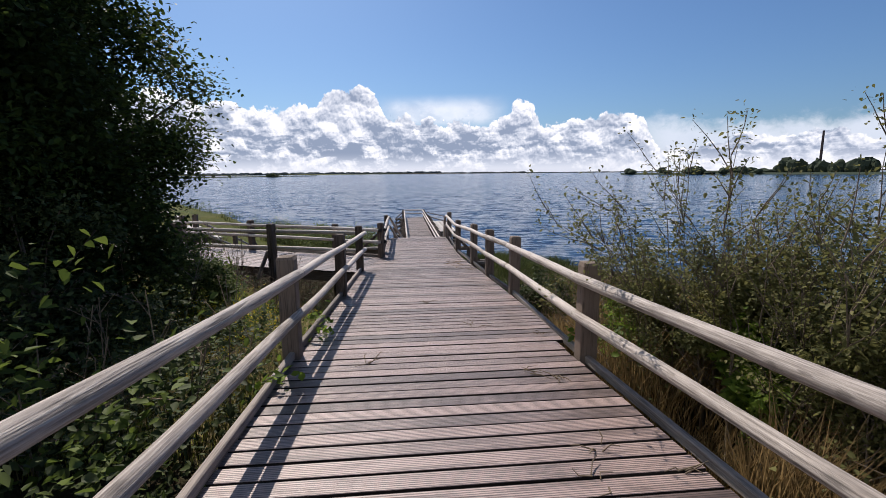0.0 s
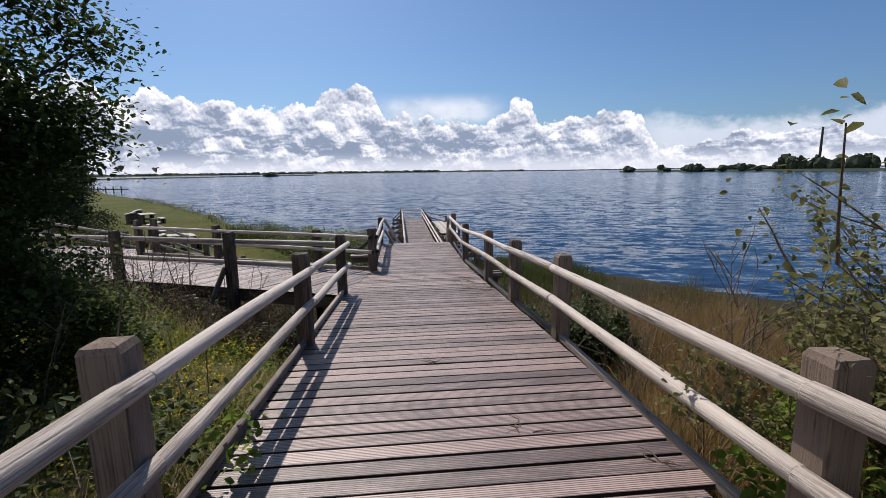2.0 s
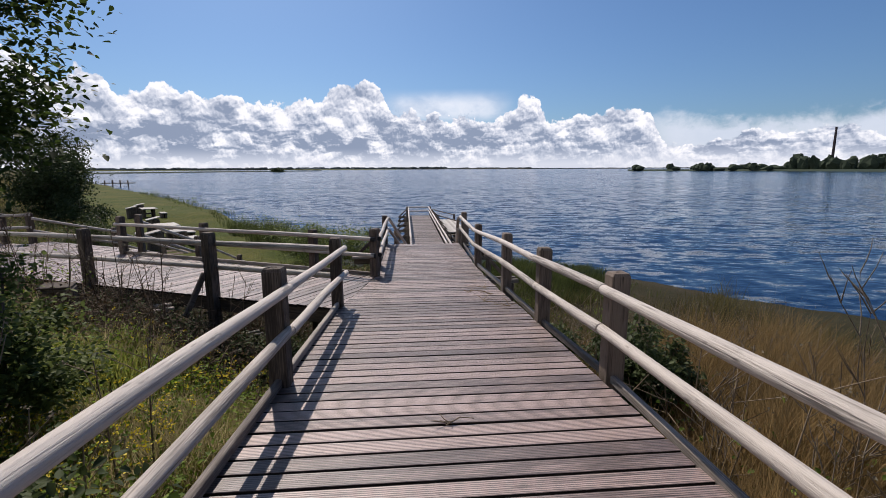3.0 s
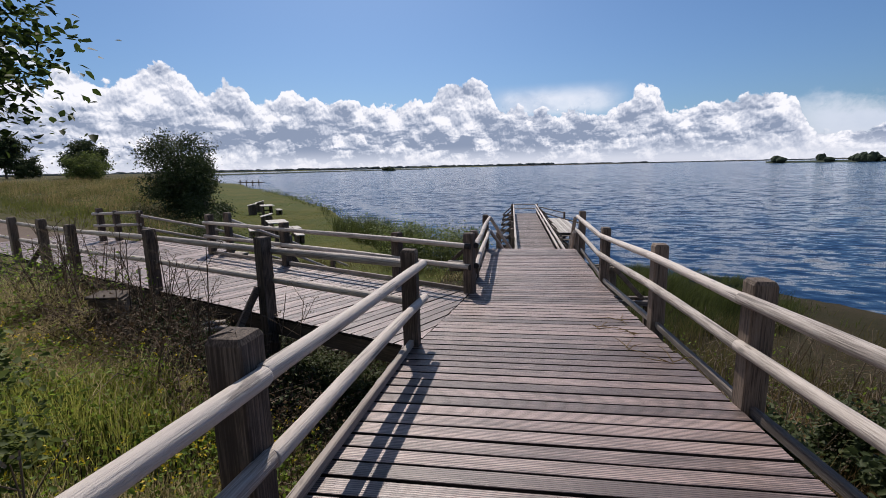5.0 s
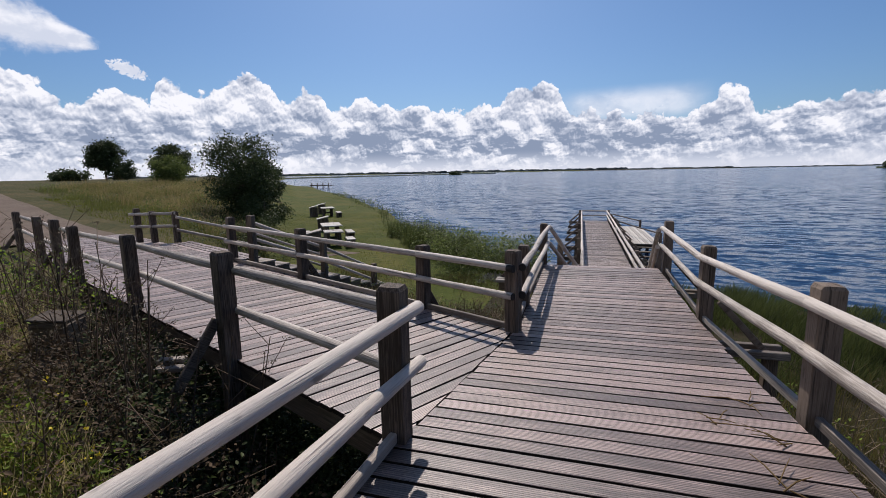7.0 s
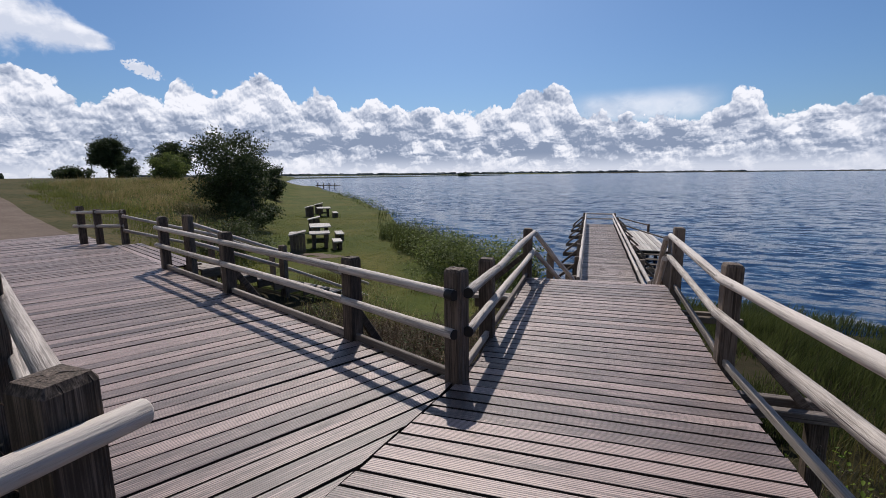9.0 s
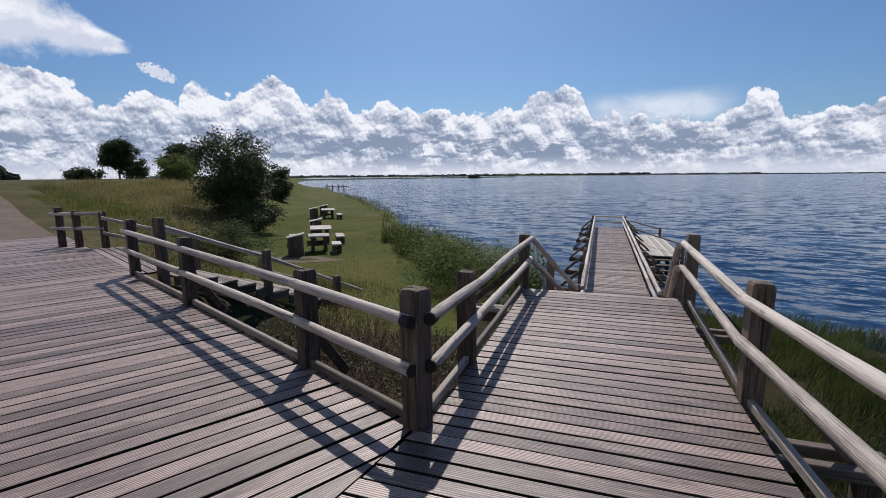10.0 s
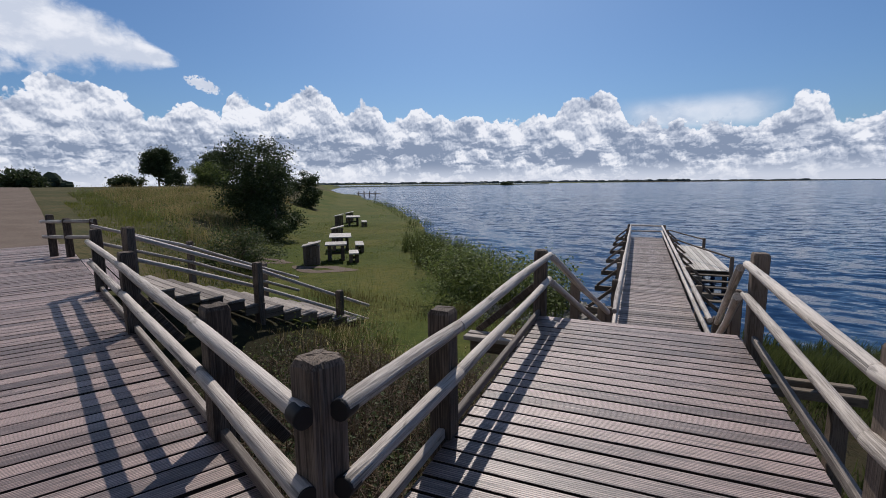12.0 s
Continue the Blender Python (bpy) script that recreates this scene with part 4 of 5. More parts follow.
# shore left of the pier
grass("reeds", "dense reed bed at the water's edge", scatter(46000, -11, -0.6, 9.5, 24, lambda x, y: inside_shore(x, y, -0.7) & ~inside_shore(x, y, 3.6), clump=0.1), 1.25, 0.016, REED, 0.35, (0.12, -0.03))
grass("reeds", "low reed fringe along the far lawn edge", scatter(60000, -46, -10, 21, 82, lambda x, y: inside_shore(x, y, -1.0) & ~inside_shore(x, y, 4.0), clump=0.25), 0.6, 0.025, REED, 0.35)
grass("rough_grass", "rough grass beside the lawn and under the deck rail", scatter(16000, -8.5, 0.2, 4.6, 10.5, lambda x, y: wline(x, y) > 0.3, clump=0.05), 0.36, 0.009, OLIVE, 0.55)
grass("lawn_grass", "short mown grass of the picnic lawn", scatter(64000, -26, -2.5, 7.5, 34, lambda x, y: (wline(x, y) > -0.6) & inside_shore(x, y, 3.0)), 0.07, 0.010, GRASS, 0.5)
grass("meadow_grass", "dry tall meadow grass beside the path", scatter(110000, -48, -8, 3, 48, lambda x, y: (wline(x, y) < 0.0) & (V.x * x + V.y * y < -2.2), clump=-0.2), 0.50, 0.014, MEADOW_GREEN, 0.5)
grass("meadow_grass", "straw seed heads over the meadow", scatter(120000, -50, -9, 6, 50, lambda x, y: (wline(x, y) < -0.8) & (V.x * x + V.y * y < -4.0), clump=-0.05), 0.80, 0.013, MEADOW_STRAW, 0.4)
grass("verge_grass", "short green verge along the path", scatter(46000, -36, -7, 1, 20, lambda x, y: (wline(x, y) < 0.8) & (V.x * x + V.y * y < -1.2) & (V.x * x + V.y * y > -5.6)), 0.18, 0.013, GRASS, 0.5)


def foliage(name, label, centres, spread, per, size, mat, droop=0.3, category="plants"):
    """Leaves gathered round centres (n, 3)."""
    pts = np.repeat(centres, per, axis=0) + R.normal(size=(len(centres) * per, 3)) * np.asarray(spread)
    v, f = (broad_leaves if size < 0.1 else leaf_cards)(R, pts, size, droop)
    return stuff(name, label, category, v, f, mat)


def lifted(pts, lo, hi):
    p = pts.copy()
    p[:, 2] += R.uniform(lo, hi, len(p))
    return p


# brambles and nettles beside the ramp
foliage("brambles", "dark tangled brambles covering the bank", lifted(scatter(800, -5.5, -0.75, -14.5, -6.2), 0.0, 0.75), (0.16, 0.16, 0.13), 34, 0.065, LEAF_BRAMBLE)
foliage("leafy_weeds", "fresh green broad-leaved weeds by the rail", lifted(scatter(110, -3.4, -0.85, -12.4, -8.6), 0.1, 1.1), (0.14, 0.14, 0.16), 20, 0.078, LEAF_RAMP)
foliage("leafy_weeds", "tall broad-leaved plants rising beside the ramp rail", lifted(scatter(60, -2.9, -1.1, -11.8, -9.4), 0.7, 1.7), (0.12, 0.12, 0.14), 16, 0.080, LEAF_RAMP)
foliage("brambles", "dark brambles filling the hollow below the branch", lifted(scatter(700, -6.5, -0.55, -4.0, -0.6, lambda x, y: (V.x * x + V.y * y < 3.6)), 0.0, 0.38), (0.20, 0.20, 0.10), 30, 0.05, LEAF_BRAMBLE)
foliage("leafy_weeds", "bright green low weeds among the grass", lifted(scatter(1700, -8.5, -0.8, -8.0, -2.4, lambda x, y: V.x * x + V.y * y > 3.6, clump=0.0), 0.1, 0.36), (0.14, 0.14, 0.07), 22, 0.042, LEAF_WEED)
foliage("leafy_weeds", "leafy green bushy weeds beside the fence posts", lifted(scatter(260, -10.5, -4.6, -3.4, 0.6, lambda x, y: V.x * x + V.y * y > 2.9), 0.05, 0.75), (0.17, 0.17, 0.14), 26, 0.05, LEAF_WEED)
foliage("leafy_weeds", "green weeds among the dry grass", lifted(scatter(300, 2.5, 6.5, -13, 2.5, clump=0.1), 0.1, 0.6), (0.14, 0.14, 0.14), 24, 0.05, LEAF_WEED)
foliage("brambles", "dull green undergrowth below the lakeside railing", lifted(scatter(560, 2.5, 6.5, -14, -7.2, clump=-0.5), 0.0, 0.65), (0.18, 0.18, 0.14), 26, 0.045, LEAF_SAPLING)
foliage("leafy_weeds", "leafy weeds under the corner of the deck", lifted(scatter(620, -5.2, 0.0, 0.2, 5.2, clump=-0.6), 0.0, 0.45), (0.15, 0.15, 0.1), 26, 0.055, LEAF_BRAMBLE)
foliage("leafy_weeds", "mixed pale weeds on the slope towards the lake", lifted(scatter(420, -5.5, -0.4, 3.6, 10.5, clump=-0.1), 0.05, 0.55), (0.16, 0.16, 0.14), 26, 0.05, LEAF_SHORE)
grass("dry_grass", "straw grass tufts in the hollow by the lawn steps", scatter(7000, -5.5, 0.0, 0.3, 8.5, clump=0.25), 0.5, 0.008, STRAW, 0.6)
foliage("shore_shrubs", "rounded leafy willow scrub beside the pier", lifted(scatter(330, -4.6, -0.5, 9.6, 13.2, lambda x, y: inside_shore(x, y, 0.2)), 0.3, 1.25), (0.2, 0.2, 0.2), 40, 0.085, LEAF_SHORE, category="shrubs")
foliage("shore_shrubs", "low leafy shrubs along the shore", lifted(scatter(800, -10.5, -1.6, 8.0, 23, lambda x, y: inside_shore(x, y, 0.5) & ~inside_shore(x, y, 4.5), clump=0.15), 0.1, 1.15), (0.2, 0.2, 0.2), 40, 0.085, LEAF_SHORE, category="shrubs")
foliage("shore_shrubs", "low dark shrubs between lawn and lake", lifted(scatter(420, -44, -10, 22, 78, lambda x, y: inside_shore(x, y, 1.5) & ~inside_shore(x, y, 8), clump=0.2), 0.1, 0.9), (0.45, 0.45, 0.25), 34, 0.13, LEAF_SHORE, category="shrubs")
foliage("meadow_weeds", "leafy weeds scattered through the meadow", lifted(scatter(1900, -46, -9, 5, 46, lambda x, y: (wline(x, y) < 0.2) & (V.x * x + V.y * y < -2.6), clump=0.05), 0.1, 0.6), (0.3, 0.3, 0.16), 26, 0.09, LEAF_SHORE)
foliage("meadow_weeds", "pale dry clumps of seeding weeds over the meadow", lifted(scatter(900, -40, -9, 5, 40, lambda x, y: (wline(x, y) < -0.6) & (V.x * x + V.y * y < -4.5), clump=0.15), 0.35, 0.9), (0.30, 0.30, 0.12), 26, 0.07, MEADOW_STRAW)
foliage("meadow_weeds", "dark low growth on the slope above the lawn", lifted(scatter(420, -24, -9.5, 7, 24, lambda x, y: (wline(x, y) < 0.5) & (wline(x, y) > -4)), 0.05, 0.5), (0.28, 0.28, 0.16), 30, 0.08, LEAF_BRAMBLE)
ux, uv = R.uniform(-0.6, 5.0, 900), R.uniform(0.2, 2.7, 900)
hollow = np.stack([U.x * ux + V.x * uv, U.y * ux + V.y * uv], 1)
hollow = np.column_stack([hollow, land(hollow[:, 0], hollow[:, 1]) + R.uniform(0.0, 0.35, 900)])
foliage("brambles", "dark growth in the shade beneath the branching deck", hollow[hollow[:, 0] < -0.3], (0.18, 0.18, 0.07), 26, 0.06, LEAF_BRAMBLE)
foliage("withered_weeds", "withered brown leaves tangled in the hollow beside the deck", lifted(scatter(900, -7.5, -0.55, -4.4, -0.3, lambda x, y: V.x * x + V.y * y < 4.3), 0.05, 0.6), (0.16, 0.16, 0.10), 26, 0.038, DRYLEAF)
foliage("withered_weeds", "withered brown leaves behind the corner post", lifted(scatter(1000, -5.0, -0.1, 0.2, 5.6), 0.0, 0.4), (0.16, 0.16, 0.10), 26, 0.040, DRYLEAF)
# a few leaves hanging over the edge of the ramp
lp = np.array([[2.33, -8.5, 0.75], [2.36, -8.2, 0.62], [2.4, -8.9, 0.9], [-0.3, -7.9, 0.62], [-0.35, -7.5, 0.58], [-0.42, -9.2, 0.75]])
foliage("leafy_weeds", "weed leaves pushing through between the rails", lp, (0.09, 0.11, 0.10), 34, 0.075, LEAF_WEED)


def flowers(name, label, pts, size, mat):
    v, f = leaf_cards(R, np.repeat(pts, 4, axis=0) + R.normal(size=(len(pts) * 4, 3)) * size * 0.4, size, -0.5)
    return stuff(name, label, "flowers", v, f, mat)


flowers("yellow_flowers", "small yellow wild flowers in the grass", lifted(scatter(7000, -8.5, -1.2, -8.8, -2.6, clump=0.1), 0.30, 0.58), 0.025, FLOWER)


def dead_stalks(name, label, pts, h, heads=True, mat=DEADSTEM):
    """Dry umbelliferous stalks: thin branching stems with flat heads."""
    bm = bmesh.new()
    tips = []
    rng = random.Random(len(pts))
    for p in pts:
        p = Vector(p)
        hh = h * rng.uniform(0.6, 1.15)
        lean = Vector((rng.uniform(-0.25, 0.3), rng.uniform(-0.25, 0.25), 1)).normalized()
        top = p + lean * hh
        tube(bm, [p, p + lean * hh * 0.5 + Vector((rng.uniform(-.03, .03), rng.uniform(-.03, .03), 0)), top], [0.008, 0.006, 0.004], 4)
        for _ in range(rng.randint(3, 6)):
            s = p + lean * hh * rng.uniform(0.35, 0.95)
            e = s + Vector((rng.uniform(-0.2, 0.2), rng.uniform(-0.2, 0.2), rng.uniform(0.08, 0.26))) * (hh / 0.9)
            tube(bm, [s, e], [0.0045, 0.003], 3)
            tips.append(e)
    me = mesh_of(bm, name, mat)
    tagged(new(name, me), label, "plants", kind="stuff")
    if heads:
        c = np.array([tuple(t) for t in tips])
        v, f = leaf_cards(R, np.repeat(c, 9, axis=0) + R.normal(size=(len(c) * 9, 3)) * (0.022, 0.022, 0.008), 0.020, 0.0)
        stuff("dry_flower_heads", "dry brown flower heads on thin stalks", "plants", v, f, UMBEL)


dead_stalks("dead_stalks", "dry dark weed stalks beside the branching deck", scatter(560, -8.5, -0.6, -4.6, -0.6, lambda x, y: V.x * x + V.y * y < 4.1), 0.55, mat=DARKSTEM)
dead_stalks("dead_stalks", "tall dry brown weeds standing against the branch fence", scatter(150, -7.6, -1.6, -2.9, 0.9, lambda x, y: (V.x * x + V.y * y > 2.85) & (V.x * x + V.y * y < 3.9)), 1.35, mat=DARKSTEM)
dead_stalks("dead_stalks", "dry weed stalks among the reeds", scatter(330, 2.6, 7.5, -12, 2), 1.05)
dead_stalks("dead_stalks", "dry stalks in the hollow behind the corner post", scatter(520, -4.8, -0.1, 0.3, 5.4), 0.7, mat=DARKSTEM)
dead_stalks("dead_stalks", "dry stalks standing on the bramble bank", scatter(60, -4.0, -0.9, -12, -5.5), 1.2)


def fallen_stems(label, pts, seed, mat=DEADSTEM):
    """Long dry canes lying tangled over one another."""
    bm, rng = bmesh.new(), random.Random(seed)
    for p in pts:
        a, l = rng.uniform(0, 6.28), rng.uniform(0.35, 1.1)
        d = Vector((math.cos(a), math.sin(a), 0))
        p = Vector(p) + Vector((0, 0, rng.uniform(0.05, 0.3)))
        bow = rng.uniform(0.02, 0.3)
        tube(bm, [p, p + d * l * 0.4 + Vector((rng.uniform(-.06, .06), rng.uniform(-.06, .06), bow)), p + d * l + Vector((0, 0, bow * rng.uniform(-0.2, 1.3)))], [0.006, 0.005, 0.003], 3)
    tagged(new("fallen_stems", mesh_of(bm, "fallen_stems", mat)), label, "plants", kind="stuff")


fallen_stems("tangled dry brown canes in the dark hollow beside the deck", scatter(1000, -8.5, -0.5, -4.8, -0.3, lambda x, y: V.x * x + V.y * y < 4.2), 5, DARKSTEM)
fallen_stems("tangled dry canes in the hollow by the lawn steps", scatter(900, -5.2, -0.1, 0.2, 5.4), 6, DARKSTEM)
fallen_stems("dry canes lying through the lakeside grass", scatter(700, 2.5, 6.5, -12, 2.2), 7)



def limb(bm, tips, rng, p, d, length, r, depth, spread, gravity=0.0):
    """One branch and its forks; adds the twig ends to tips."""
    pts, rad = [p.copy()], [r]
    for i in range(3):
        d = (d + Vector((rng.uniform(-1, 1), rng.uniform(-1, 1), rng.uniform(-0.5, 0.7) + gravity)) * 0.16).normalized()
        p = p + d * (length / 3)
        pts.append(p.copy())
        rad.append(r * (1 - 0.22 * (i + 1)))
        tips.append(p.copy()) if depth <= (2 if r < 0.02 else 1) else None
    tube(bm, pts, rad, 6 if r > 0.02 else 4)
    if depth > 0:
        for j in range(rng.randint(2, 3) + (depth > 1)):
            k = rng.choice((1, 2, 3, 3))
            a = rng.uniform(0, 2 * math.pi)
            o = d.orthogonal().normalized()
            e = (d + (o * math.cos(a) + d.cross(o) * math.sin(a)) * spread).normalized()
            limb(bm, tips, rng, pts[k], e, length * rng.uniform(0.5, 0.8), max(0.0045, rad[k] * 0.66), depth - 1, spread, gravity)


def sapling(x, y, height, lean, seed, per=7, leaf=0.05, mat=LEAF_SAPLING, label="thin young tree with sparse olive leaves", stems=2, base_r=0.040, spread=0.6):
    rng = random.Random(seed)
    z = land1(x, y)
    th = thing("sapling", label, "tree", (x, y, z), 0, "saplings beside the boardwalk")
    bm, tips = bmesh.new(), []
    for s in range(stems):
        d = (Vector((*lean, 1)) + Vector((rng.uniform(-0.2, 0.2), rng.uniform(-0.2, 0.2), 0)) * (s > 0)).normalized()
        limb(bm, tips, rng, Vector((x + 0.12 * s, y + 0.1 * s, z - 0.05)), d, height * (0.55 if s == 0 else 0.42), base_r, 4 if base_r > 0.03 else 3, spread, 0.25)
    tagged(part("stem", bm, STEM, th), kind="stuff")
    if per:
        c = np.array([tuple(t) for t in tips])
        pts = np.repeat(c, per, axis=0) + R.normal(size=(len(c) * per, 3)) * 0.034
        v, f = broad_leaves(R, pts, leaf * 1.15, 0.5)
        part("crown", np_mesh("crown", v, f, mat), None, th)
    return th


for x, y, h, lean, seed, per in ((2.78, -8.80, 1.9, (0.0, 0.05), 3, 8), (2.9, -9.60, 1.9, (0.04, 0.06), 4, 8), (3.05, -9.15, 2.0, (0.1, 0.02), 9, 8), (3.2, -10.3, 2.0, (0.1, 0.05), 10, 8), (3.6, -9.5, 2.2, (0.05, 0.05), 22, 8), (2.9, -10.0, 1.8, (-0.03, 0.05), 23, 8)):
    sapling(x, y, h, lean, seed, per, 0.026, base_r=0.017, spread=0.55)
sp = random.Random(77)
for i in range(9):
    sapling(2.9 + 1.5 * sp.random() ** 1.3, sp.uniform(-11.2, -8.0), sp.uniform(0.9, 1.5), (sp.uniform(-0.1, 0.2), sp.uniform(-0.1, 0.15)), 100 + i, 16, 0.032, label="slender olive-leaved shoot in the undergrowth", stems=3, base_r=0.010)
for x, y, h, seed in ((2.75, -7.45, 1.5, 5), (3.1, -6.9, 1.5, 6), (3.5, -6.4, 1.6, 7), (2.8, -6.3, 1.1, 8)):
    sapling(x, y, h, (0.03, 0.02), seed, 0, label="small bare grey sapling standing in dry grass", stems=1, base_r=0.008, spread=0.5)
for i, (x, y, h) in enumerate(((3.15, -9.5, 1.35), (3.4, -10.4, 1.5), (3.6, -9.0, 1.3))):
    sapling(x, y, h, (0.05, 0.03), 140 + i, 34, 0.034, label="bushy olive-leaved shrub beside the lakeside railing", stems=4, base_r=0.012, spread=0.7)
for x, y, seed in ((2.75, -4.6, 151), (2.95, -5.2, 152), (3.2, -4.3, 153)):
    sapling(x, y, 0.95, (0.05, 0.05), seed, 10, 0.05, LEAF_BRAMBLE, "dark leafy bramble arching beside the rail", 4, 0.011)
sapling(2.75, -3.5, 1.0, (0.0, 0.1), 12, 9, 0.045, LEAF_BRAMBLE, "low leafy bramble shoot beside the rail", 3, 0.012)
sapling(3.3, -3.2, 0.9, (0.1, 0.1), 15, 7, 0.045, LEAF_BRAMBLE, "low leafy bramble shoot beside the rail", 3, 0.012)
sapling(3.0, -7.9, 0.85, (0.1, 0.0), 13, 7, 0.04, LEAF_WEED, "yellow-green leafy shoot in the dry grass", 2, 0.012)
sapling(2.95, -8.3, 0.85, (0.05, 0.1), 14, 8, 0.04, LEAF_WEED, "green leafy shoot in the undergrowth", 2, 0.012)
sapling(2.95, -9.7, 0.9, (0.1, 0.1), 16, 10, 0.06, LEAF_WEED, "green leafy shoot in the undergrowth", 3, 0.012)


def tree(name, label, x, y, height, radius, seed, leaves, leaf, mat=LEAF_TREE, low=0.25, clumps=70, squash=1.0, trunk=None, spray=0.16):
    """A trunk with limbs and a crown of leaf clumps with gaps and an uneven outline."""
    rng, nr = random.Random(seed), np.random.default_rng(seed)
    trunk = trunk or (0.16 if name == "tree" else 0.035)
    z = land1(x, y) - 0.05
    th = thing(name, label, "tree" if name == "tree" else "bush", (x, y, z))
    cz, rz = z + height * (0.5 + low / 2), height * (0.5 - low / 2)
    cs = []
    while len(cs) < clumps:
        p = nr.normal(size=3)
        p /= np.linalg.norm(p)
        p *= nr.uniform(0.25, 1.0) ** 0.6
        k = 1 + 0.22 * math.sin(3 * math.atan2(p[1], p[0]) + seed) * (1 - abs(p[2]))
        cs.append((x + p[0] * radius * k, y + p[1] * radius * k * squash, cz + p[2] * rz * (1.0 if p[2] < 0 else 1 + 0.12 * math.sin(seed + p[0] * 4))))
    cs = np.array(cs)
    bm, tips = bmesh.new(), []
    pts = [Vector((x, y, z)), Vector((x + rng.uniform(-.1, .1), y, z + height * 0.3)), Vector((x + rng.uniform(-.2, .2), y + rng.uniform(-.2, .2), z + height * 0.75))]
    tube(bm, pts, [trunk, trunk * 0.8, trunk * 0.3], 8)
    for c in cs[:: max(1, clumps // 40)]:
        c = Vector(c)
        s = pts[0].lerp(pts[2], rng.uniform(0.25, 0.85))
        mid = s.lerp(c, 0.5) + Vector((0, 0, rng.uniform(-0.1, 0.25)))
        tube(bm, [s, mid, c], [trunk * 0.3, trunk * 0.18, 0.01], 5)
    part("trunk", bm, BARK, th)
    per = leaves // clumps
    sig = radius * spray
    p = np.repeat(cs, per, axis=0) + nr.normal(size=(clumps * per, 3)) * (sig, sig, sig * 0.75)
    v, f = (broad_leaves if leaf < 0.1 else leaf_cards)(nr, p, leaf, 0.35)
    part("crown", np_mesh("crown", v, f, mat), None, th)
    return th


tree("tree", "large dark leafy tree beside the ramp, backlit by the sun", -5.15, -6.25, 6.7, 2.72, 5, 200000, 0.080, LEAF_TREE, 0.06, 330, 1.0, spray=0.095)
tree("tree", "dark tall tree on the overgrown bank by the ramp", -6.6, -8.6, 6.8, 2.3, 6, 30000, 0.085, LEAF_TREE, 0.06, 80)
tree("bush", "dense dark bush overgrown with brambles on the bank", -3.3, -7.4, 2.3, 1.15, 7, 14000, 0.06, LEAF_BRAMBLE, 0.0, 40)
tree("bush", "dark leafy undergrowth beneath the large tree", -4.0, -5.75, 2.9, 1.35, 31, 26000, 0.07, LEAF_TREE, 0.0, 60)
tree("bush", "grey-green leafy shrub close behind the ramp railing", -2.65, -5.35, 1.7, 0.75, 33, 11000, 0.055, LEAF_SHORE, 0.0, 34)
tree("tree", "round dark-leaved tree standing at the lawn's edge", -20.6, 20.4, 5.9, 2.35, 9, 26000, 0.14, LEAF_BUSH, 0.06, 80)
tree("bush", "low bush growing under the round tree", -18.6, 19.9, 2.6, 1.6, 10, 9000, 0.13, LEAF_BUSH, 0.0, 30)
tree("tree", "lone tree far off on the meadow", -75, 53.5, 6.8, 2.5, 11, 12000, 0.30, LEAF_BUSH, 0.12, 60)
tree("bush", "dark shrub beside the lone meadow tree", -71.5, 53.5, 3.6, 1.9, 41, 5000, 0.28, LEAF_BUSH, 0.0, 30)
tree("bush", "bushy tree on the meadow behind the lawn", -57, 49.5, 5.0, 2.5, 12, 9000, 0.28, LEAF_BUSH, 0.05, 45)
tree("bush", "light green bush on the meadow", -48.5, 41, 3.0, 2.2, 13, 9000, 0.18, LEAF_SHORE, 0.0, 40)
tree("bush", "dark bush on the meadow ridge", -38.5, 47, 5.0, 2.0, 14, 8000, 0.22, LEAF_BUSH, 0.0, 40)
tree("bush", "distant bush on the skyline of the meadow", -92, 42, 3.0, 3.0, 16, 4000, 0.4, LEAF_BUSH, 0.0, 30)
tree("bush", "distant bush on the skyline of the meadow", -82, 52, 2.0, 2.6, 17, 3000, 0.4, LEAF_BUSH, 0.0, 30)
tree("bush", "leafy shrub in the slope behind the steps", -12.8, 11.8, 1.6, 1.4, 18, 6000, 0.08, LEAF_BRAMBLE, 0.0, 30)


# ---- far shores ----
def woods(name, label, centres, w, h, seed, mat):
    """A far belt of trees: uneven rounded crowns joined into one belt."""
    bm = bmesh.new()
    rng = random.Random(seed)
    for x, y, z, k in centres:
        hh, ww = h * k * rng.uniform(0.6, 1.2), w * rng.uniform(0.7, 1.4)
        m = Matrix.Translation((x, y, z + hh * 0.42)) @ Matrix.Diagonal((ww, ww, hh * 0.6, 1))
        r = bmesh.ops.create_icosphere(bm, subdivisions=2, radius=1.0, matrix=m)
        for vv in r["verts"]:
            vv.co += Vector((rng.uniform(-1, 1), rng.uniform(-1, 1), rng.uniform(-1, 1))) * hh * 0.13
    tagged(new(name, mesh_of(bm, name, mat)), label, "woods", kind="stuff")


rr = random.Random(8)


def polar(az, r, z=0.0):
    return (math.sin(radians(az)) * r, math.cos(radians(az)) * r, z)


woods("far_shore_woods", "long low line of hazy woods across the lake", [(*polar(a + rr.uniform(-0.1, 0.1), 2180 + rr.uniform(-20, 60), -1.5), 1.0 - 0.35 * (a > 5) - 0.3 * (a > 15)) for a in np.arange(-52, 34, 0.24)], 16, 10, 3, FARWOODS)


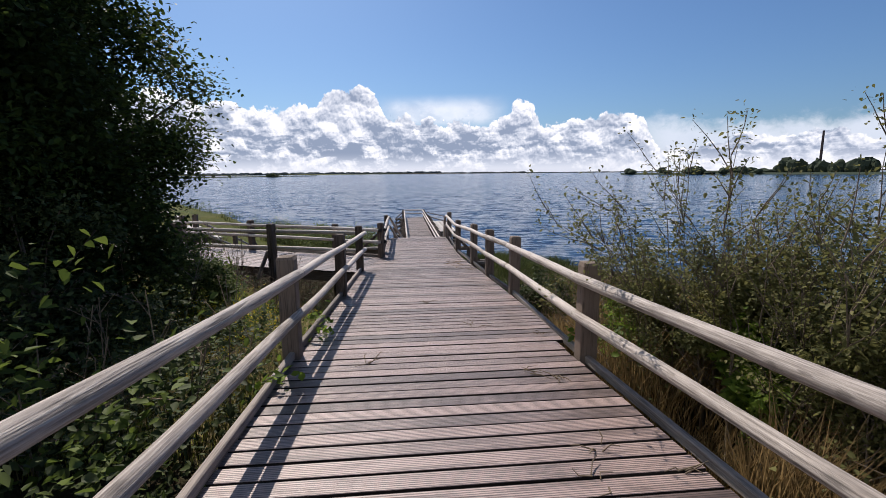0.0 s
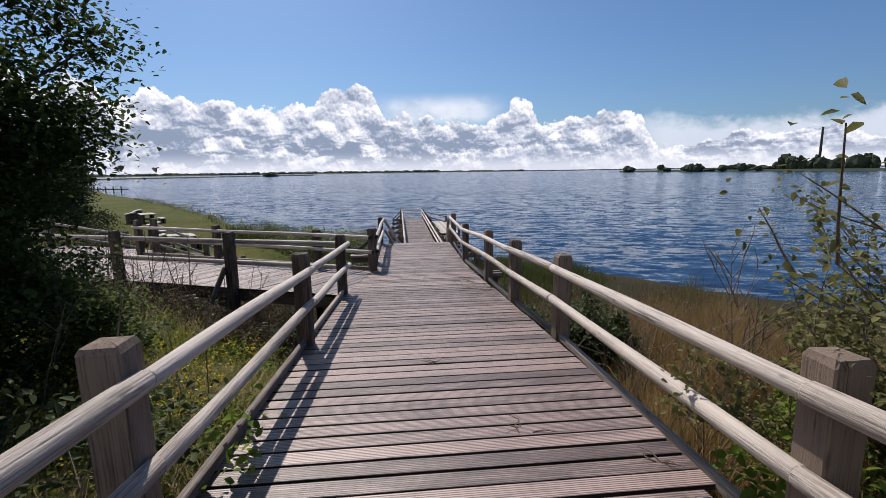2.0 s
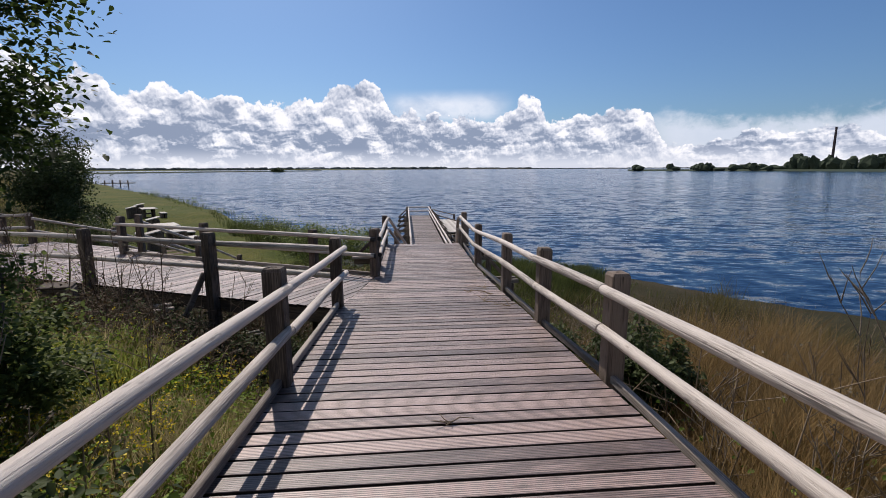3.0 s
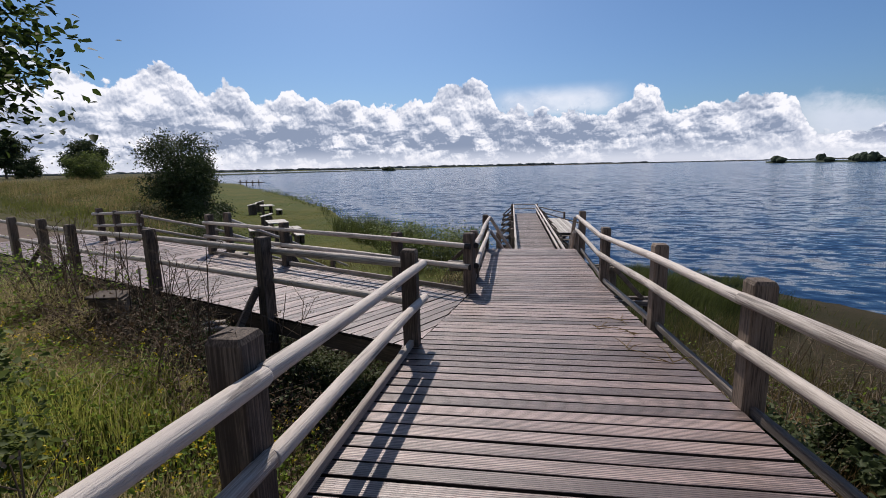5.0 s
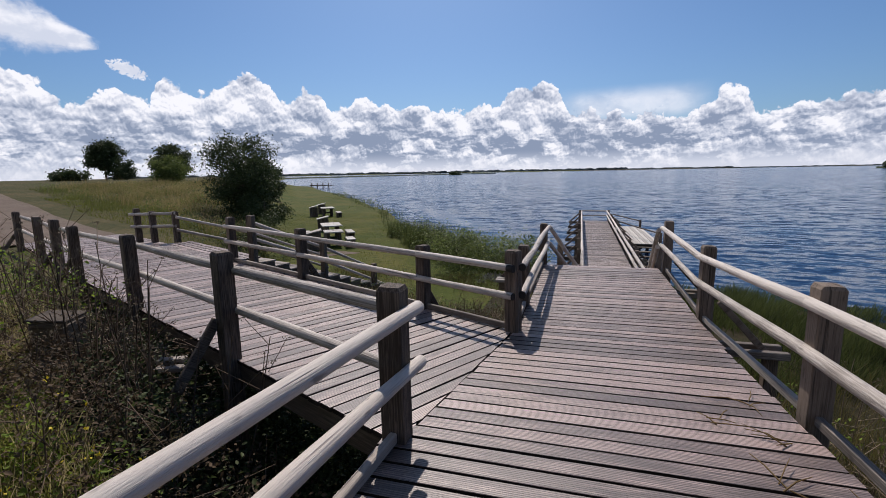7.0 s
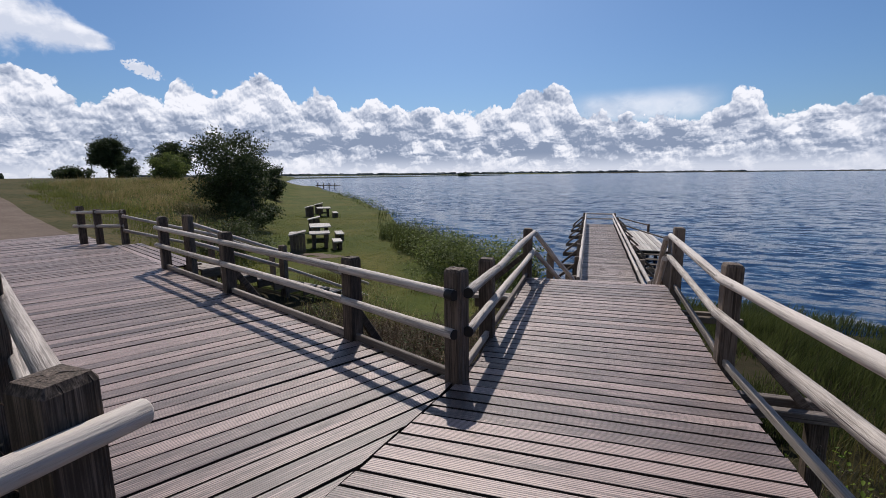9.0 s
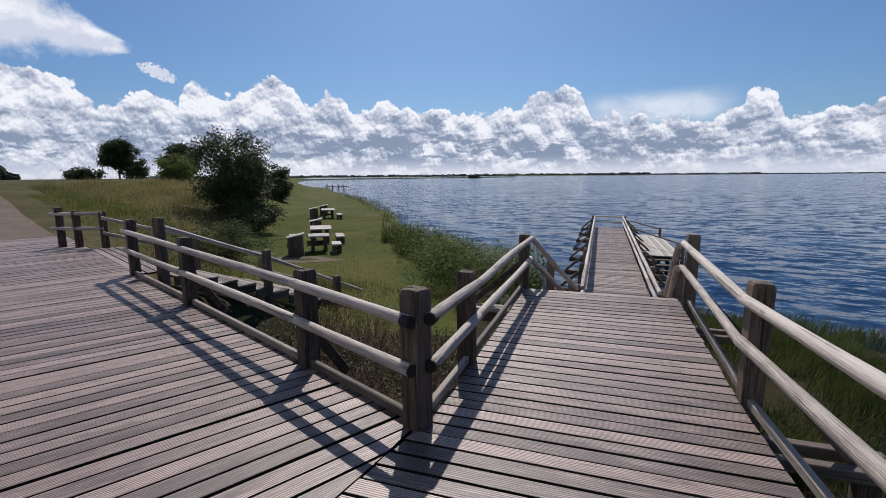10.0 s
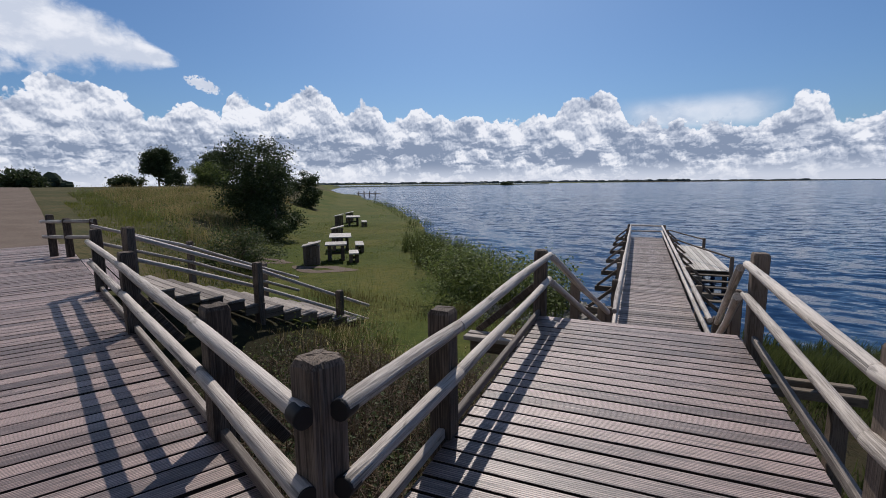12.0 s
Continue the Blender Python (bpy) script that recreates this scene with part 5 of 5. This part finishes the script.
def spit(name, label, a0, a1, r0, r1, depth, z, mat):
    """A flat tongue of land in the lake, between two bearings."""
    n = 40
    v, f = [], []
    for i in range(n + 1):
        t = i / n
        a, r = a0 + (a1 - a0) * t, r0 + (r1 - r0) * t
        w = depth * (1 - t) ** 0.5 + 1.0
        for k, zz in ((-0.5, WATER_Z - 0.1), (-0.3, z), (0.3, z), (0.5, WATER_Z - 0.1)):
            v.append(polar(a, r + w * k, zz))
    for i in range(n):
        for j in range(3):
            f.append((i * 4 + j, i * 4 + j + 1, i * 4 + j + 5, i * 4 + j + 4))
    ob = new(name, np_mesh(name, np.array(v), np.array(f), mat))
    tagged(ob, label, "shore", kind="structure")


spit("spit", "low dark spit of land across the bay", -46, -10, 420, 900, 30, -0.6, WOODS)
tree("bush", "lone tree at the end of the far spit", *polar(-15.0, 690)[:2], 8, 8, 19, 900, 2.0, LEAF_BUSH, 0.1, 20)
spit("headland", "wooded headland on the far side of the water", 75, 26.6, 430, 640, 120, -0.2, WOODS)
woods("headland_woods", "dark green trees on the headland", [(*polar(a, 560 + rr.uniform(-10, 70), -1.2), k) for a, k in [(27.5, 0.8), (27.9, 0.7), (31.0, 0.8), (31.6, 0.7)] + [(b + rr.uniform(-0.2, 0.2), 0.8 + 0.5 * math.sin(b * 1.7) * (b < 38)) for b in np.arange(33.2, 36.6, 0.3)] + [(b, 0.55 + rr.uniform(0, 0.4)) for b in np.arange(37, 42, 0.35)] + [(b, 1.3 + rr.uniform(0, 0.5)) for b in np.arange(42, 49, 0.4)] + [(b, 1.3) for b in np.arange(49, 70, 0.8)]], 4.5, 8.2, 5, WOODS)
th = thing("chimney", "tall dark factory chimney rising behind the headland woods", "chimney", polar(44.9, 620, 0))
bm = bmesh.new()
tube(bm, [polar(44.9, 620, 0), polar(44.9, 620, 25), polar(44.9, 620, 42)], [1.3, 1.15, 0.95], 12)
part("stack", bm, BRICKRED, th)
woods("meadow_woods", "dark woods beyond the meadow", [(*polar(a, 260 + rr.uniform(0, 20), 1.0), 0.8 + rr.uniform(0, 0.3)) for a in np.arange(-82, -61, 1.0)], 3.6, 6, 9, WOODS)
th = thing("far_jetty", "small dark jetty far along the shore", "jetty", (-76, 118, WATER_Z))
for i in range(4):
    beam(th, (-77 + i * 1.9, 117.6, WATER_Z + 0.75), (-77 + i * 1.9 + 1.85, 117.8, WATER_Z + 0.75), 1.5, 0.22, BEAM, "deck")
    part("pile", post_mesh(0.22, 2.0, i), None, th, at=pose(-76.6 + i * 1.9, 117.6, WATER_Z - 0.5))

# ---- picnic place ----


def slab_table(x, y, turn, length, width, height, label, name="picnic_table", boards=5, cat="table"):
    z = land1(x, y)
    th = thing(name, label, cat, (x, y, z), turn, "picnic furniture on the lawn")
    m = pose(x, y, z, 0, 0, turn)
    bw = width / boards
    for i in range(boards):
        part("top_board", mesh_of(bm_box(length, bw - 0.014, 0.06, 0.008), "top_board", TABLE), None, th, at=m @ pose(0, -width / 2 + bw * (i + 0.5), height - 0.03))
    for s in (-1, 1):
        part("leg", mesh_of(bm_box(0.16, width * 0.62, height - 0.06, 0.015), "leg", BEAM), None, th, "thick dark timber leg", m @ pose(s * length * 0.30, 0, (height - 0.06) / 2))
    part("stretcher", mesh_of(bm_box(length * 0.6, 0.07, 0.12, 0.01), "stretcher", BEAM), None, th, at=m @ pose(0, 0, height * 0.4))
    return th


def log_block(x, y, turn, label):
    z = land1(x, y)
    th = thing("litter_box", label, "litter box", (x, y, z), turn, "picnic furniture on the lawn")
    m = pose(x, y, z, 0, 0, turn)
    for i in range(5):
        part("board", mesh_of(bm_box(0.125, 0.60, 0.82, 0.01), "board", BEAM), None, th, at=m @ pose(-0.27 + i * 0.135, 0, 0.41))
    part("lid", mesh_of(bm_box(0.78, 0.72, 0.05, 0.01), "lid", TABLE), None, th, "pale sloping board lid", m @ pose(0, 0, 0.88, 0, -12, 0))


PT = 35
log_block(-11.75, 14.5, PT, "dark timber litter box with a sloping pale lid")
slab_table(-11.35, 15.7, PT, 0.95, 1.1, 0.76, "picnic table with pale boards on dark legs")
slab_table(-10.35, 15.6, PT, 0.42, 1.1, 0.44, "low picnic bench with a pale seat", "picnic_bench", 2, "bench")
slab_table(-13.1, 18.5, PT, 1.1, 1.9, 0.76, "long picnic table with pale boards on dark legs")
slab_table(-11.75, 18.2, PT, 0.42, 1.5, 0.44, "low picnic bench with a pale seat", "picnic_bench", 2, "bench")
slab_table(-13.9, 17.2, PT, 0.42, 1.4, 0.44, "low picnic bench with a pale seat", "picnic_bench", 2, "bench")
log_block(-15.3, 21.3, PT, "dark timber litter box with a sloping pale lid")
slab_table(-20.6, 30.9, PT, 1.1, 1.9, 0.76, "distant picnic table on the lawn")
slab_table(-19.1, 30.2, PT, 0.42, 1.5, 0.44, "low picnic bench with a pale seat", "picnic_bench", 2, "bench")
log_block(-21.6, 30.3, PT, "dark timber litter box with a sloping pale lid")
log_block(-22.6, 33.3, PT, "dark timber litter box with a sloping pale lid")

# bare earth on the lawn
for i, (x, y, a, b) in enumerate(((-10.6, 13.6, 1.5, 0.7), (-13.9, 14.3, 1.0, 0.6))):
    n = 26
    ring = np.array([[x + a * (1 + 0.2 * math.sin(3 * t + i)) * math.cos(t) * k, y + b * (1 + 0.2 * math.cos(4 * t)) * math.sin(t) * k] for k in (0.35, 0.7, 1.0) for t in np.linspace(0, 2 * math.pi, n, endpoint=False)])
    vz = land(ring[:, 0], ring[:, 1]) + 0.012
    fs = [(k * n + j, k * n + (j + 1) % n, (k + 1) * n + (j + 1) % n, (k + 1) * n + j) for k in range(2) for j in range(n)]
    me = np_mesh("bare_patch", np.column_stack([ring, vz]), np.array(fs), GRAVEL)
    tagged(new("bare_patch", me), "worn patch of bare earth in the lawn", "ground", kind="structure")

# ---- small things ----
def twig(x, y, z, seed, mat=DEADSTEM, label="dry torn weed lying on the deck boards", size=0.16):
    rng = random.Random(seed)
    th = thing("fallen_weed", label, "plant debris", (x, y, z), 0, "plant litter on the deck")
    for i in range(4):
        bm = bmesh.new()
        a = rng.uniform(0, 6.28)
        p = Vector((x + rng.uniform(-0.05, 0.05), y + rng.uniform(-0.05, 0.05), z + 0.006))
        q = p + Vector((math.cos(a), math.sin(a), 0)) * size * rng.uniform(0.5, 1.2) + Vector((0, 0, rng.uniform(0.0, 0.05)))
        m = p.lerp(q, 0.5) + Vector((rng.uniform(-0.03, 0.03), rng.uniform(-0.03, 0.03), rng.uniform(0, 0.02)))
        tube(bm, [p, m, q], [0.0045, 0.004, 0.002], 4)
        part("stalk", bm, mat, th)


for i, (x, y) in enumerate(((1.55, -9.1), (1.75, -9.25), (1.62, -10.3), (1.9, -10.55), (1.45, -10.6), (1.95, -8.0), (2.0, -11.1), (0.9, -6.3), (1.35, -7.6), (0.25, -8.7))):
    twig(x, y, deck_z(y), 40 + i)
for i, (x, y) in enumerate(((1.75, -2.6), (1.95, -2.1), (1.6, -1.9), (2.02, -3.0), (1.9, -1.5))):
    twig(x, y, deck_z(y), 60 + i, DRY, "pale dry grass stalk lying on the deck", 0.26)


def loose_slab(x, y, z, turn, label):
    th = thing("loose_slab", label, "slab", (x, y, z), turn)
    for k in (0, 1):
        part("board", mesh_of(bm_box(0.30, 0.10, 0.05, 0.01), "board", KERB), None, th, at=pose(x, y, z + 0.03, 3, -4, turn) @ pose(0.06 * k, -0.14 * k, -0.03 * k))


loose_slab(-3.3, -1.62, land1(-3.3, -1.62) + 0.42, 15, "two pale board ends lying among the brambles")
loose_slab(-3.0, 1.6, land1(-3.0, 1.6) + 0.15, 25, "grey board ends showing below the steps")
th = thing("old_stump", "dark weathered timber stump in the brambles", "stump", (-4.75, -1.70, land1(-4.75, -1.70)))
part("block", mesh_of(bm_box(0.40, 0.34, 0.8, 0.03), "block", BEAM), None, th, at=pose(-4.75, -1.70, land1(-4.75, -1.70) + 0.17, 2, 3, 20))
part("cap", mesh_of(bm_box(0.42, 0.36, 0.03, 0.01), "cap", BEAM), None, th, at=pose(-4.75, -1.70, land1(-4.75, -1.70) + 0.58, 2, 3, 20))

# pale stones at the water's edge beside the pier
sr = random.Random(3)
bm = bmesh.new()
for i in range(160):
    x, y = sr.uniform(-2.4, 0.3), sr.uniform(9.2, 12.4)
    r = sr.uniform(0.05, 0.16)
    o = bmesh.ops.create_icosphere(bm, subdivisions=1, radius=1.0, matrix=Matrix.Translation((x, y, max(land1(x, y), -2.05) + r * 0.2)) @ Euler((sr.random(), sr.random(), sr.random() * 6)).to_matrix().to_4x4() @ Matrix.Diagonal((r * 1.3, r, r * 0.6, 1)))
    for vv in o["verts"]:
        vv.co += Vector((sr.uniform(-1, 1), sr.uniform(-1, 1), sr.uniform(-1, 1))) * r * 0.12
tagged(new("shore_stones", mesh_of(bm, "shore_stones", STONE)), "pale stones along the water's edge", "stones", kind="stuff")
